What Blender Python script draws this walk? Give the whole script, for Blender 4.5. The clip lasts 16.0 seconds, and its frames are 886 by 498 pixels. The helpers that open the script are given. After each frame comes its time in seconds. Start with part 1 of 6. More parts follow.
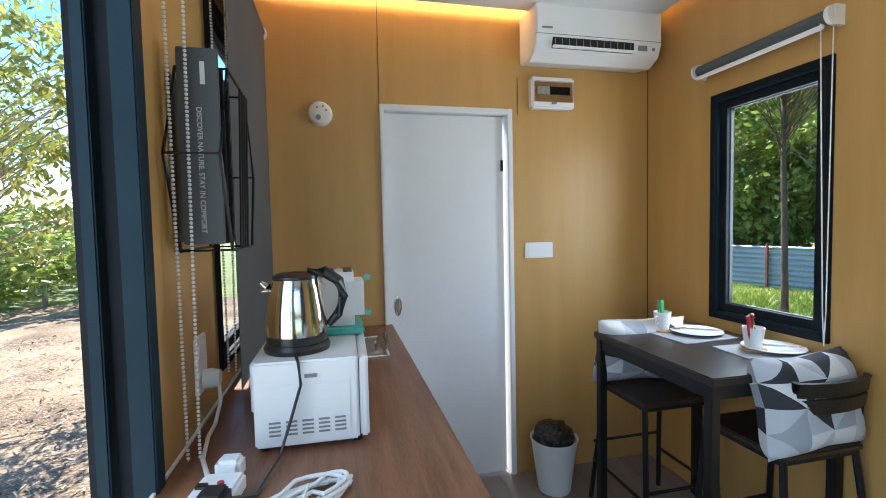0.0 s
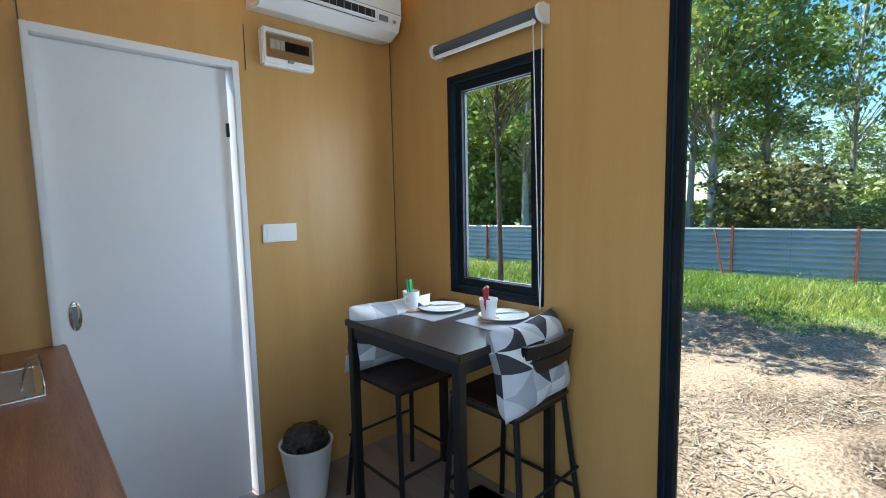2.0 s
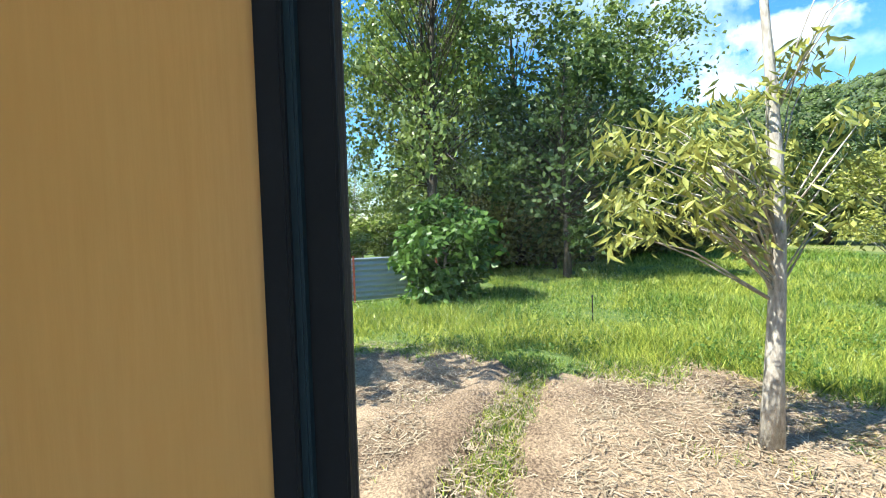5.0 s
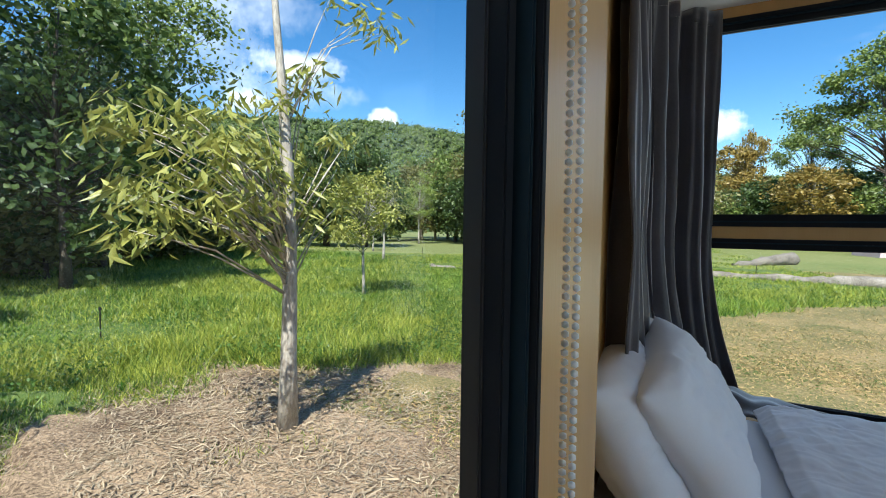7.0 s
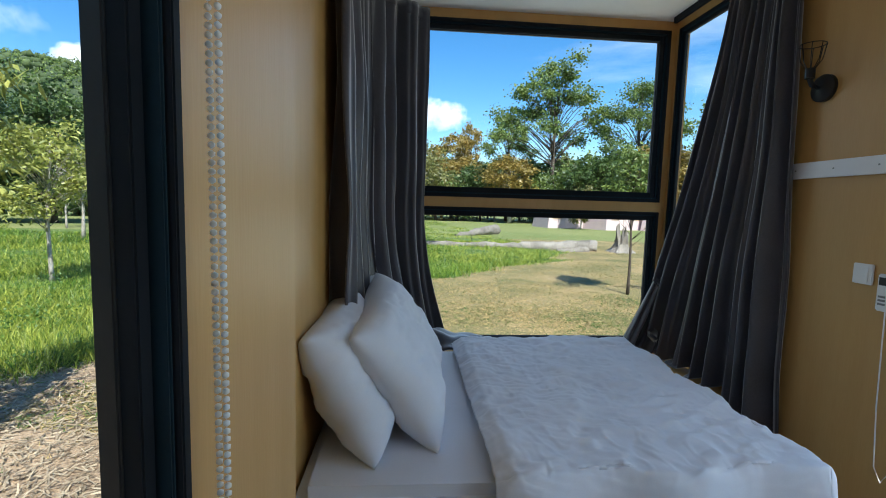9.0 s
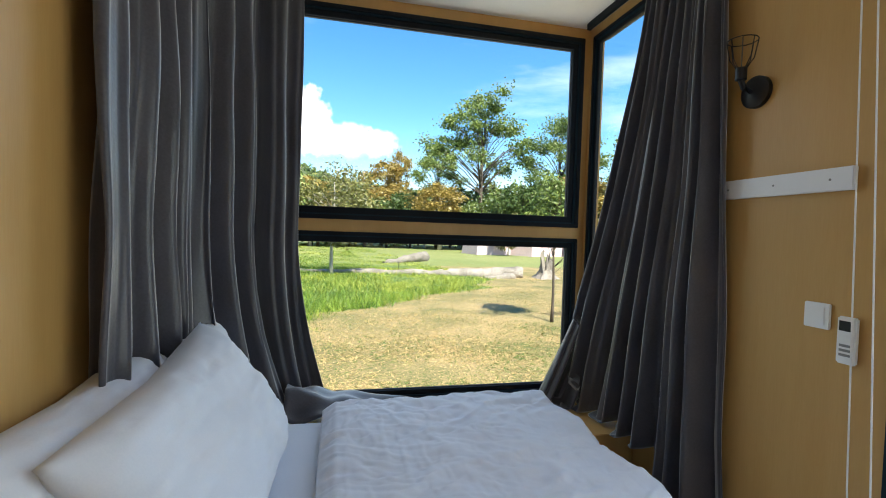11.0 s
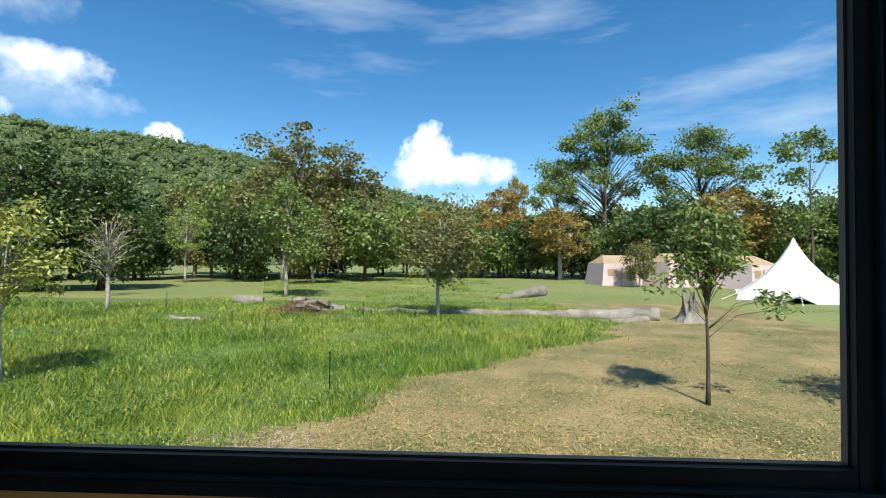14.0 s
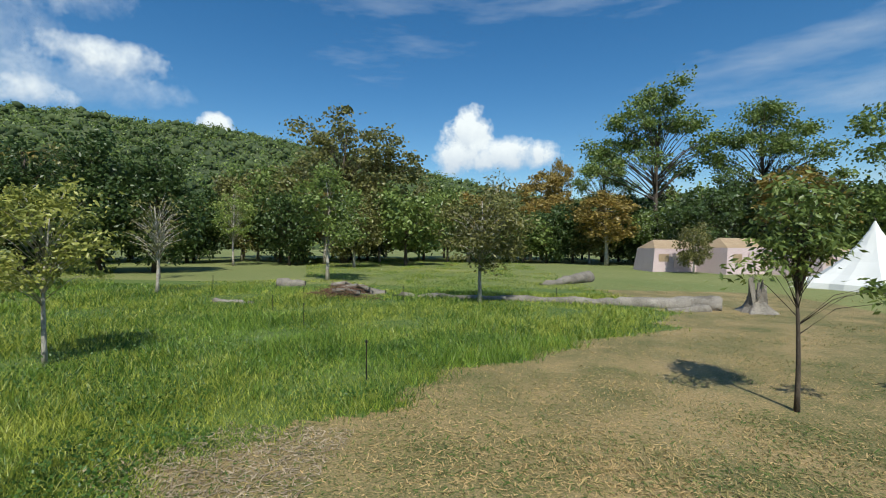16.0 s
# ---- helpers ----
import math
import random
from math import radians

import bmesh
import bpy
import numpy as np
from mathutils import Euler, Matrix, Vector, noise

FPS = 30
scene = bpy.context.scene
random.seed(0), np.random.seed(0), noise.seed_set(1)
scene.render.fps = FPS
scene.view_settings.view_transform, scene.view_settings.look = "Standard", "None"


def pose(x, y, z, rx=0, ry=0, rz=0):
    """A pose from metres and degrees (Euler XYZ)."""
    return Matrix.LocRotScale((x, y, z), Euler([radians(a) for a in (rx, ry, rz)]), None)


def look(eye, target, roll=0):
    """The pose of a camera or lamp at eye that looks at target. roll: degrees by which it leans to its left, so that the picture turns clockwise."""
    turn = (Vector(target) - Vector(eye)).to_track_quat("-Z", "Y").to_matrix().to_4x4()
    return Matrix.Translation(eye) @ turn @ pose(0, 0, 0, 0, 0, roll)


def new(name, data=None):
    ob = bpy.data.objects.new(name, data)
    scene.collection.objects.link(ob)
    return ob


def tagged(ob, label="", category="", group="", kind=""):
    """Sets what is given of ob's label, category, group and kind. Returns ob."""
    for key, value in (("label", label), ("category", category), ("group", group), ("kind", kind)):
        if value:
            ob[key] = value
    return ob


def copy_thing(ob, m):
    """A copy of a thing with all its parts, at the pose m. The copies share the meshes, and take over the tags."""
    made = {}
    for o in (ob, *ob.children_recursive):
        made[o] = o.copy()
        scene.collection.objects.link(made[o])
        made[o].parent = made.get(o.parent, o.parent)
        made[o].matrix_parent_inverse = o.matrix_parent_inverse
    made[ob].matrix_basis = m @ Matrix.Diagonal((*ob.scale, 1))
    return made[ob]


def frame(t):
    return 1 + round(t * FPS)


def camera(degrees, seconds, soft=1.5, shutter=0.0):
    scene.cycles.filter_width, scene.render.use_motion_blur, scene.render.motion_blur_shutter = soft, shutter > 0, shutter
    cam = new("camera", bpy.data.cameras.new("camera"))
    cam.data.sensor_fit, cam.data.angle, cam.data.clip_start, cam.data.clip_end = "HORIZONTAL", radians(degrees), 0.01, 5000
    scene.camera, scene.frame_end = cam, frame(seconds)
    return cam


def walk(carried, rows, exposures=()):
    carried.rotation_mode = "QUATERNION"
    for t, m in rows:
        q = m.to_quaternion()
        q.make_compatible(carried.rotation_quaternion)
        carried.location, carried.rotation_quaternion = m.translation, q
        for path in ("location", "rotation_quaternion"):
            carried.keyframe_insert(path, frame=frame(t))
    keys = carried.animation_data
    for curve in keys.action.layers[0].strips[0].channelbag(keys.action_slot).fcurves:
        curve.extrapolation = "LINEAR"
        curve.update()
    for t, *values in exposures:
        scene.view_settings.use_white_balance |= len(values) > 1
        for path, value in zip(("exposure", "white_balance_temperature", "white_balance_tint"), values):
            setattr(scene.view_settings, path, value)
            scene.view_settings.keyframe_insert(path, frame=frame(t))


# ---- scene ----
cam = camera(88.6, 16.0, soft=1.0)
PATH = [
    (0, (0.364, -2.351, 1.405), (0.814, -0.404, 1.304), -1.2),
    (0.5, (0.377, -2.35, 1.381), (0.908, -0.431, 1.193), -1.2),
    (1, (0.403, -2.365, 1.375), (1.147, -0.522, 1.154), -0.9),
    (1.5, (0.46, -2.283, 1.371), (1.512, -0.593, 1.181), -0.5),
    (2, (0.527, -2.141, 1.378), (1.889, -0.69, 1.184), -1.2),
    (2.5, (0.648, -2.017, 1.357), (2.204, -0.773, 1.173), -0.6),
    (3, (0.857, -1.858, 1.382), (2.579, -0.849, 1.264), -0.2),
    (3.2, (0.957, -1.804, 1.381), (2.739, -0.899, 1.293), -0.2),
    (5.3, (1.953, -1.587, 1.452), (3.881, -2.1, 1.31), -0.4),
    (5.5, (1.989, -1.6, 1.467), (3.874, -2.247, 1.303), 0.5),
    (5.8, (2.001, -1.68, 1.467), (3.795, -2.555, 1.334), -0.0),
    (6.2, (2.045, -1.782, 1.467), (3.604, -3.03, 1.355), 0.4),
    (7, (2.041, -1.812, 1.379), (2.929, -3.602, 1.277), 0.7),
    (7.5, (2.015, -1.808, 1.351), (2.554, -3.731, 1.224), 0.8),
    (8, (1.991, -1.788, 1.341), (2.237, -3.768, 1.197), 1.1),
    (8.5, (1.949, -1.769, 1.333), (1.970, -3.762, 1.169), 1.2),
    (9, (1.921, -1.755, 1.329), (1.765, -3.739, 1.139), 1.6),
    (9.5, (1.899, -1.768, 1.3), (1.591, -3.732, 1.093), 2.2),
    (9.7, (1.883, -1.789, 1.307), (1.525, -3.745, 1.104), 1.7),
    (11.8, (1.301, -2.842, 1.345), (0.846, -4.789, 1.391), 1.6),
    (12, (1.228, -2.983, 1.361), (0.835, -4.943, 1.428), 1.6),
    (12.5, (1.117, -3.283, 1.378), (0.832, -5.261, 1.461), 0.9),
    (13, (1.037, -3.698, 1.48), (0.797, -5.683, 1.526), -0.3),
    (13.5, (0.99, -3.927, 1.775), (0.844, -5.921, 1.79), -0.2),
    (14, (0.892, -4.14, 1.876), (0.970, -6.138, 1.916), 0.4),
    (14.5, (0.9, -4.365, 1.895), (1.092, -6.356, 1.938), 0.9),
    (15, (0.974, -4.566, 1.86), (1.122, -6.56, 1.863), 0.8),
    (15.5, (1.008, -4.756, 1.844), (1.191, -6.747, 1.798), 0.4),
    (16, (0.997, -4.917, 1.844), (1.252, -6.901, 1.815), 0.5),
]
EXPOSURE = [(0.0, 1.83, 6000, 8), (1.0, 1.95, 5900, 9), (1.5, 1.9, 5800, 8), (2.0, 1.65, 5700, 7), (3.0, 1.75, 5900, 8), (5.5, 1.5, 6200, 8), (6.5, 1.02, 6150, 9), (8.0, 1.06, 6050, 8), (9.5, 1.1, 5900, 7),
            (11.8, 1.88, 6900, 10), (12.5, 1.7, 6900, 10), (13.0, 1.42, 6700, 8), (13.5, 1.1, 6500, 7), (14.0, 0.8, 6400, 8), (14.5, 0.5, 6300, 8), (15.0, 0.3, 6300, 8), (16.0, 0.24, 6300, 9)]
walk(cam, [(t, look(eye, target, roll)) for t, eye, target, roll in PATH], EXPOSURE)

# ---- sky, sun and lamps ----
SUN_EL, SUN_AZ = radians(53), math.atan2(-0.21, 0.98)   # azimuth from +y towards +x
world = bpy.data.worlds.new("sky")
scene.world = world
world.use_nodes = True
wn, wl = world.node_tree.nodes, world.node_tree.links
wn.clear()
w_out, w_bg = wn.new("ShaderNodeOutputWorld"), wn.new("ShaderNodeBackground")
w_sky = wn.new("ShaderNodeTexSky")
w_sky.sky_type, w_sky.sun_disc = "NISHITA", False
w_sky.sun_elevation, w_sky.sun_rotation = SUN_EL, SUN_AZ
w_sky.air_density, w_sky.dust_density, w_sky.ozone_density = 1.0, 0.25, 1.5
w_hue = wn.new("ShaderNodeHueSaturation")
w_hue.inputs["Saturation"].default_value = 1.36
w_tc, w_map, w_noise, w_ramp, w_mix = (wn.new("ShaderNode" + k) for k in ("TexCoord", "Mapping", "TexNoise", "ValToRGB", "MixRGB"))
w_map.inputs["Scale"].default_value = (1.0, 2.2, 6.0)
w_map.inputs["Rotation"].default_value = (0.1, 0.25, 0.6)
w_noise.inputs["Scale"].default_value, w_noise.inputs["Detail"].default_value, w_noise.inputs["Roughness"].default_value = 1.3, 8, 0.6
w_ramp.color_ramp.elements[0].position, w_ramp.color_ramp.elements[1].position = 0.52, 0.95
w_mix.inputs["Color2"].default_value = (5.5, 6.0, 6.8, 1)
wl.new(w_tc.outputs["Generated"], w_map.inputs["Vector"])
wl.new(w_map.outputs["Vector"], w_noise.inputs["Vector"])
wl.new(w_noise.outputs["Fac"], w_ramp.inputs["Fac"])
wl.new(w_ramp.outputs["Color"], w_mix.inputs["Fac"])
wl.new(w_sky.outputs["Color"], w_hue.inputs["Color"])
wl.new(w_hue.outputs["Color"], w_mix.inputs["Color1"])


def w_math(op, a, b, c=None):
    k = wn.new("ShaderNodeMath")
    k.operation = op
    for i, v in enumerate((a, b, c)):
        if v is None:
            continue
        if isinstance(v, (int, float)):
            k.inputs[i].default_value = v
        else:
            wl.new(v, k.inputs[i])
    return k.outputs[0]


def w_dot(vec, const):
    k = wn.new("ShaderNodeVectorMath")
    k.operation = "DOT_PRODUCT"
    wl.new(vec, k.inputs[0])
    k.inputs[1].default_value = const
    return k.outputs["Value"]


c_noise = wn.new("ShaderNodeTexNoise")
c_noise.inputs["Scale"].default_value, c_noise.inputs["Detail"].default_value, c_noise.inputs["Roughness"].default_value = 22, 8, 0.62
wl.new(w_tc.outputs["Generated"], c_noise.inputs["Vector"])
c_puff = w_math("MULTIPLY_ADD", c_noise.outputs["Fac"], 2.6, -1.3)
sky_now = w_mix.outputs["Color"]
# heaped clouds: bearing from south towards west (degrees), rise, half width, half height, softness
for bear, rise, cw, ch, soft_ in ((-4.3, 0.226, 0.062, 0.066, 0.6), (-6.2, 0.188, 0.05, 0.045, 0.8), (0.6, 0.190, 0.120, 0.040, 0.8), (-43.8, 0.320, 0.10, 0.034, 1.3), (-45.0, 0.27, 0.15, 0.035, 3.4),
                                  (-34.0, 0.222, 0.038, 0.03, 0.7), (-49.5, 0.238, 0.06, 0.028, 1.4), (-56.0, 0.34, 0.16, 0.13, 3.4), (-49.0, 0.43, 0.13, 0.05, 3.4)):
    bx, by = -math.sin(radians(bear)), -math.cos(radians(bear))
    d0 = Vector((bx, by, rise)).normalized()
    tang = Vector((-by, bx, 0))
    upv = tang.cross(d0)
    upv = upv if upv.z > 0 else -upv
    g = w_tc.outputs["Generated"]
    cu = w_math("DIVIDE", w_dot(g, tang), cw)
    cv = w_math("DIVIDE", w_dot(g, upv), ch)
    front = w_math("GREATER_THAN", w_dot(g, d0), 0.5)
    rad2 = w_math("ADD", w_math("MULTIPLY", cu, cu), w_math("MULTIPLY", cv, cv))
    dens = w_math("ADD", w_math("SUBTRACT", 1.0, rad2), c_puff)
    mr = wn.new("ShaderNodeMapRange")
    mr.inputs["From Min"].default_value, mr.inputs["From Max"].default_value = 0.0, soft_
    wl.new(dens, mr.inputs["Value"])
    mask = w_math("MULTIPLY", mr.outputs["Result"], front)
    shade = wn.new("ShaderNodeMapRange")
    shade.inputs["From Min"].default_value, shade.inputs["From Max"].default_value = -0.9, 0.5
    wl.new(w_math("MULTIPLY_ADD", c_puff, 0.5, cv), shade.inputs["Value"])
    tone = wn.new("ShaderNodeMixRGB")
    tone.inputs["Color1"].default_value, tone.inputs["Color2"].default_value = (5.0, 5.6, 6.6, 1), (8.6, 8.7, 8.8, 1)
    wl.new(shade.outputs["Result"], tone.inputs["Fac"])
    lay = wn.new("ShaderNodeMixRGB")
    wl.new(mask, lay.inputs["Fac"])
    wl.new(sky_now, lay.inputs["Color1"])
    wl.new(tone.outputs["Color"], lay.inputs["Color2"])
    sky_now = lay.outputs["Color"]
wl.new(sky_now, w_bg.inputs["Color"])
wl.new(w_bg.outputs["Background"], w_out.inputs["Surface"])
w_bg.inputs["Strength"].default_value = 0.10

sun = new("sun", bpy.data.lights.new("sun", "SUN"))
sun.data.energy, sun.data.angle, sun.data.color = 4.2, radians(0.5), (1.0, 0.93, 0.82)
S_DIR = Vector((math.sin(SUN_AZ) * math.cos(SUN_EL), math.cos(SUN_AZ) * math.cos(SUN_EL), math.sin(SUN_EL)))
sun.matrix_world = look(S_DIR * 30, (0, 0, 0))


def area(name, eye, target, sx, sy, watts, colour):
    d = bpy.data.lights.new(name, "AREA")
    d.shape, d.size, d.size_y, d.energy, d.color = "RECTANGLE", sx, sy, watts, colour
    ob = new(name, d)
    ob.matrix_world = look(eye, target)
    return ob


SKYCOL = (0.80, 0.90, 1.0)
area("entrance_daylight", (-0.20, -2.3, 1.2), (2, -2.3, 1.0), 1.8, 2.0, 7.0, SKYCOL)
area("small_window_daylight", (2.26, -0.75, 1.47), (0, -0.75, 1.2), 0.42, 0.9, 4, SKYCOL)
area("bed_window_daylight", (1.0, -5.25, 1.55), (1.0, 0, 1.0), 1.8, 2.0, 4.5, SKYCOL)
WARM = (1.0, 0.62, 0.25)
area("cove_led_east", (2.09, -1.05, 2.56), (2.155, -1.05, 2.66), 0.04, 1.9, 7, WARM)
area("cove_led_west", (0.065, -1.0, 2.56), (0.0, -1.0, 2.66), 0.04, 1.8, 6, WARM)
area("cove_led_north", (1.0, -0.09, 2.56), (1.0, 0.0, 2.66), 1.9, 0.04, 3.5, WARM)


# ---- materials ----
def mat(name, c1, c2, rough=0.6, big=3.0, fine=60.0, fine_mix=0.35, bump=0.1, metal=0.0, stretch=(1, 1, 1), spec=0.5, rand=0.0, trans=0.0, island=0.0, sheen=0.0, tight=1.0):
    """Two-scale procedural surface: c1 to c2 over big patches, fine grain and relief on top."""
    m = bpy.data.materials.new(name)
    m.use_nodes = True
    n, l = m.node_tree.nodes, m.node_tree.links
    b = n["Principled BSDF"]
    tc, mp = n.new("ShaderNodeTexCoord"), n.new("ShaderNodeMapping")
    mp.inputs["Scale"].default_value = stretch
    l.new(tc.outputs["Object"], mp.inputs["Vector"])
    n1, n2 = n.new("ShaderNodeTexNoise"), n.new("ShaderNodeTexNoise")
    n1.inputs["Scale"].default_value, n1.inputs["Detail"].default_value = big, 5
    n2.inputs["Scale"].default_value, n2.inputs["Detail"].default_value = fine, 4
    for k in (n1, n2):
        l.new(mp.outputs["Vector"], k.inputs["Vector"])
    add = n.new("ShaderNodeMath")
    add.operation = "MULTIPLY_ADD"
    l.new(n2.outputs["Fac"], add.inputs[0])
    add.inputs[1].default_value = fine_mix
    l.new(n1.outputs["Fac"], add.inputs[2])
    last = add.outputs[0]
    if rand or island:
        src = n.new("ShaderNodeObjectInfo").outputs["Random"] if rand else n.new("ShaderNodeNewGeometry").outputs["Random Per Island"]
        ra = n.new("ShaderNodeMath")
        ra.operation = "MULTIPLY_ADD"
        l.new(src, ra.inputs[0])
        ra.inputs[1].default_value = rand or island
        l.new(last, ra.inputs[2])
        last = ra.outputs[0]
    ramp = n.new("ShaderNodeMapRange")
    lo, hi = 0.3 + fine_mix * 0.35, 0.7 + fine_mix * 0.65 + (rand or island)
    ramp.inputs["From Min"].default_value = (lo + hi) / 2 - tight * (hi - lo) / 2
    ramp.inputs["From Max"].default_value = (lo + hi) / 2 + tight * (hi - lo) / 2
    l.new(last, ramp.inputs["Value"])
    mix = n.new("ShaderNodeMixRGB")
    mix.inputs["Color1"].default_value, mix.inputs["Color2"].default_value = (*c1, 1), (*c2, 1)
    l.new(ramp.outputs["Result"], mix.inputs["Fac"])
    l.new(mix.outputs["Color"], b.inputs["Base Color"])
    b.inputs["Roughness"].default_value, b.inputs["Metallic"].default_value = rough, metal
    b.inputs["Specular IOR Level"].default_value = spec
    if sheen:
        b.inputs["Sheen Weight"].default_value = sheen
    if bump:
        bp = n.new("ShaderNodeBump")
        bp.inputs["Strength"].default_value, bp.inputs["Distance"].default_value = bump, 0.02
        l.new(add.outputs[0], bp.inputs["Height"])
        l.new(bp.outputs["Normal"], b.inputs["Normal"])
    if trans:
        tr, sh = n.new("ShaderNodeBsdfTranslucent"), n.new("ShaderNodeMixShader")
        l.new(mix.outputs["Color"], tr.inputs["Color"])
        sh.inputs["Fac"].default_value = trans
        l.new(b.outputs["BSDF"], sh.inputs[1])
        l.new(tr.outputs["BSDF"], sh.inputs[2])
        l.new(sh.outputs["Shader"], n["Material Output"].inputs["Surface"])
    return m


def glass_mat(name, tint=(1, 1, 1), refl=0.012):
    m = bpy.data.materials.new(name)
    m.use_nodes = True
    n, l = m.node_tree.nodes, m.node_tree.links
    n.remove(n["Principled BSDF"])
    tr, gl, mx, fr = n.new("ShaderNodeBsdfTransparent"), n.new("ShaderNodeBsdfGlossy"), n.new("ShaderNodeMixShader"), n.new("ShaderNodeLayerWeight")
    tr.inputs["Color"].default_value = (*tint, 1)
    gl.inputs["Roughness"].default_value = 0.0
    fr.inputs["Blend"].default_value = 0.5
    pw, ma = n.new("ShaderNodeMath"), n.new("ShaderNodeMath")
    pw.operation, ma.operation = "POWER", "MULTIPLY_ADD"
    pw.inputs[1].default_value = 4.0
    ma.inputs[1].default_value, ma.inputs[2].default_value = 0.25, refl * 0.35
    l.new(fr.outputs["Facing"], pw.inputs[0])
    l.new(pw.outputs[0], ma.inputs[0])
    l.new(ma.outputs[0], mx.inputs["Fac"])
    l.new(tr.outputs["BSDF"], mx.inputs[1])
    l.new(gl.outputs["BSDF"], mx.inputs[2])
    l.new(mx.outputs["Shader"], n["Material Output"].inputs["Surface"])
    return m


WALL = mat("oak_wall_panel", (0.50, 0.285, 0.085), (0.56, 0.335, 0.115), 0.42, 2.0, 30, 0.5, 0.04, stretch=(6, 6, 0.5))
WALLW = mat("cladding", (0.10, 0.11, 0.12), (0.14, 0.15, 0.16), 0.6)
WHITE = mat("white_paint", (0.78, 0.78, 0.80), (0.84, 0.84, 0.85), 0.4, 2, 40, 0.3, 0.03)
WHITEP = mat("white_plastic", (0.80, 0.80, 0.80), (0.86, 0.86, 0.85), 0.3, 4, 90, 0.2, 0.01)
CEIL = mat("ceiling_white", (0.74, 0.74, 0.74), (0.80, 0.80, 0.80), 0.7, 2, 50, 0.3, 0.03)
FRAME = mat("charcoal_aluminium", (0.008, 0.010, 0.013), (0.014, 0.017, 0.022), 0.6, 6, 200, 0.3, 0.02, 0.0, spec=0.12)
FRAMEB = mat("blue_grey_aluminium", (0.008, 0.021, 0.031), (0.012, 0.030, 0.044), 0.55, 6, 200, 0.3, 0.02, 0.0, spec=0.15)
RUBBER = mat("black_gasket", (0.008, 0.008, 0.009), (0.014, 0.014, 0.015), 0.6)
FLOORM = mat("grey_vinyl_plank", (0.20, 0.165, 0.145), (0.30, 0.255, 0.225), 0.45, 3, 40, 0.6, 0.05, stretch=(6, 1, 6), rand=0.3)
COUNTER = mat("walnut_worktop", (0.13, 0.055, 0.028), (0.30, 0.145, 0.075), 0.38, 5, 45, 0.7, 0.04, stretch=(9, 0.7, 9))
BLACKM = mat("black_steel", (0.012, 0.012, 0.013), (0.022, 0.022, 0.024), 0.42, 8, 150, 0.3, 0.02, 0.4)
TABLE = mat("dark_table_laminate", (0.016, 0.012, 0.011), (0.034, 0.026, 0.023), 0.38, 6, 60, 0.5, 0.03, stretch=(1, 9, 1))
SEAT = mat("dark_brown_seat", (0.03, 0.018, 0.013), (0.06, 0.036, 0.026), 0.45, 6, 60, 0.5, 0.03)
STEEL = mat("polished_steel", (0.62, 0.60, 0.57), (0.70, 0.68, 0.65), 0.12, 6, 90, 0.2, 0.005, 1.0)
BLACKP = mat("black_plastic", (0.012, 0.012, 0.012), (0.02, 0.02, 0.02), 0.3, 6, 90, 0.2, 0.01)
TEAL = mat("teal_plastic", (0.10, 0.50, 0.47), (0.13, 0.56, 0.52), 0.35)
CURTAIN = mat("charcoal_velvet", (0.026, 0.024, 0.032), (0.070, 0.066, 0.084), 0.34, 3, 120, 0.5, 0.06, sheen=0.75)
LINEN = mat("white_linen", (0.68, 0.71, 0.78), (0.76, 0.78, 0.84), 0.8, 3, 220, 0.4, 0.05, sheen=0.1)
GREYMAT = mat("grey_placemat", (0.30, 0.31, 0.33), (0.38, 0.39, 0.41), 0.6, 8, 300, 0.5, 0.1)
CUSH = [mat("cushion_" + k, c, tuple(v * 1.15 for v in c), 0.85, 6, 200, 0.4, 0.05) for k, c in (("white", (0.72, 0.72, 0.72)), ("grey", (0.36, 0.38, 0.42)), ("dark", (0.035, 0.037, 0.045)), ("pale", (0.52, 0.54, 0.58)))]
CORK = mat("wood_coaster", (0.50, 0.28, 0.13), (0.60, 0.36, 0.18), 0.6, 9, 90, 0.5, 0.05)
GREENP = mat("green_packet", (0.03, 0.28, 0.08), (0.06, 0.38, 0.12), 0.35)
REDP = mat("red_packet", (0.40, 0.02, 0.03), (0.50, 0.04, 0.05), 0.35)
BLINDF = mat("grey_blind_fabric", (0.085, 0.095, 0.10), (0.11, 0.12, 0.125), 0.8, 3, 300, 0.4, 0.04)
BAG = mat("black_bin_bag", (0.01, 0.01, 0.01), (0.02, 0.02, 0.02), 0.25, 20, 60, 0.6, 0.6)
GLASS = glass_mat("window_glass", (0.96, 0.98, 0.97))
TINT = glass_mat("smoked_cover", (0.8, 0.78, 0.74))
PRINT = mat("pale_print", (0.62, 0.62, 0.62), (0.7, 0.7, 0.7), 0.5)
GREYP = mat("grey_print", (0.2, 0.2, 0.2), (0.26, 0.26, 0.26), 0.5)
MULCH = mat("straw_mulch", (0.10, 0.062, 0.036), (0.42, 0.30, 0.19), 0.9, 0.9, 34, 1.2, 1.0, tight=0.6)
LAWN = mat("dry_mown_lawn", (0.095, 0.105, 0.03), (0.36, 0.255, 0.12), 0.9, 0.7, 30, 1.1, 1.0, tight=0.62)
MEADOW = mat("meadow_soil", (0.055, 0.10, 0.018), (0.13, 0.18, 0.035), 0.9, 0.6, 14, 1.0, 0.8)
FARG = mat("far_ground", (0.10, 0.15, 0.03), (0.25, 0.245, 0.09), 0.9, 0.08, 4, 0.8, 0.3)
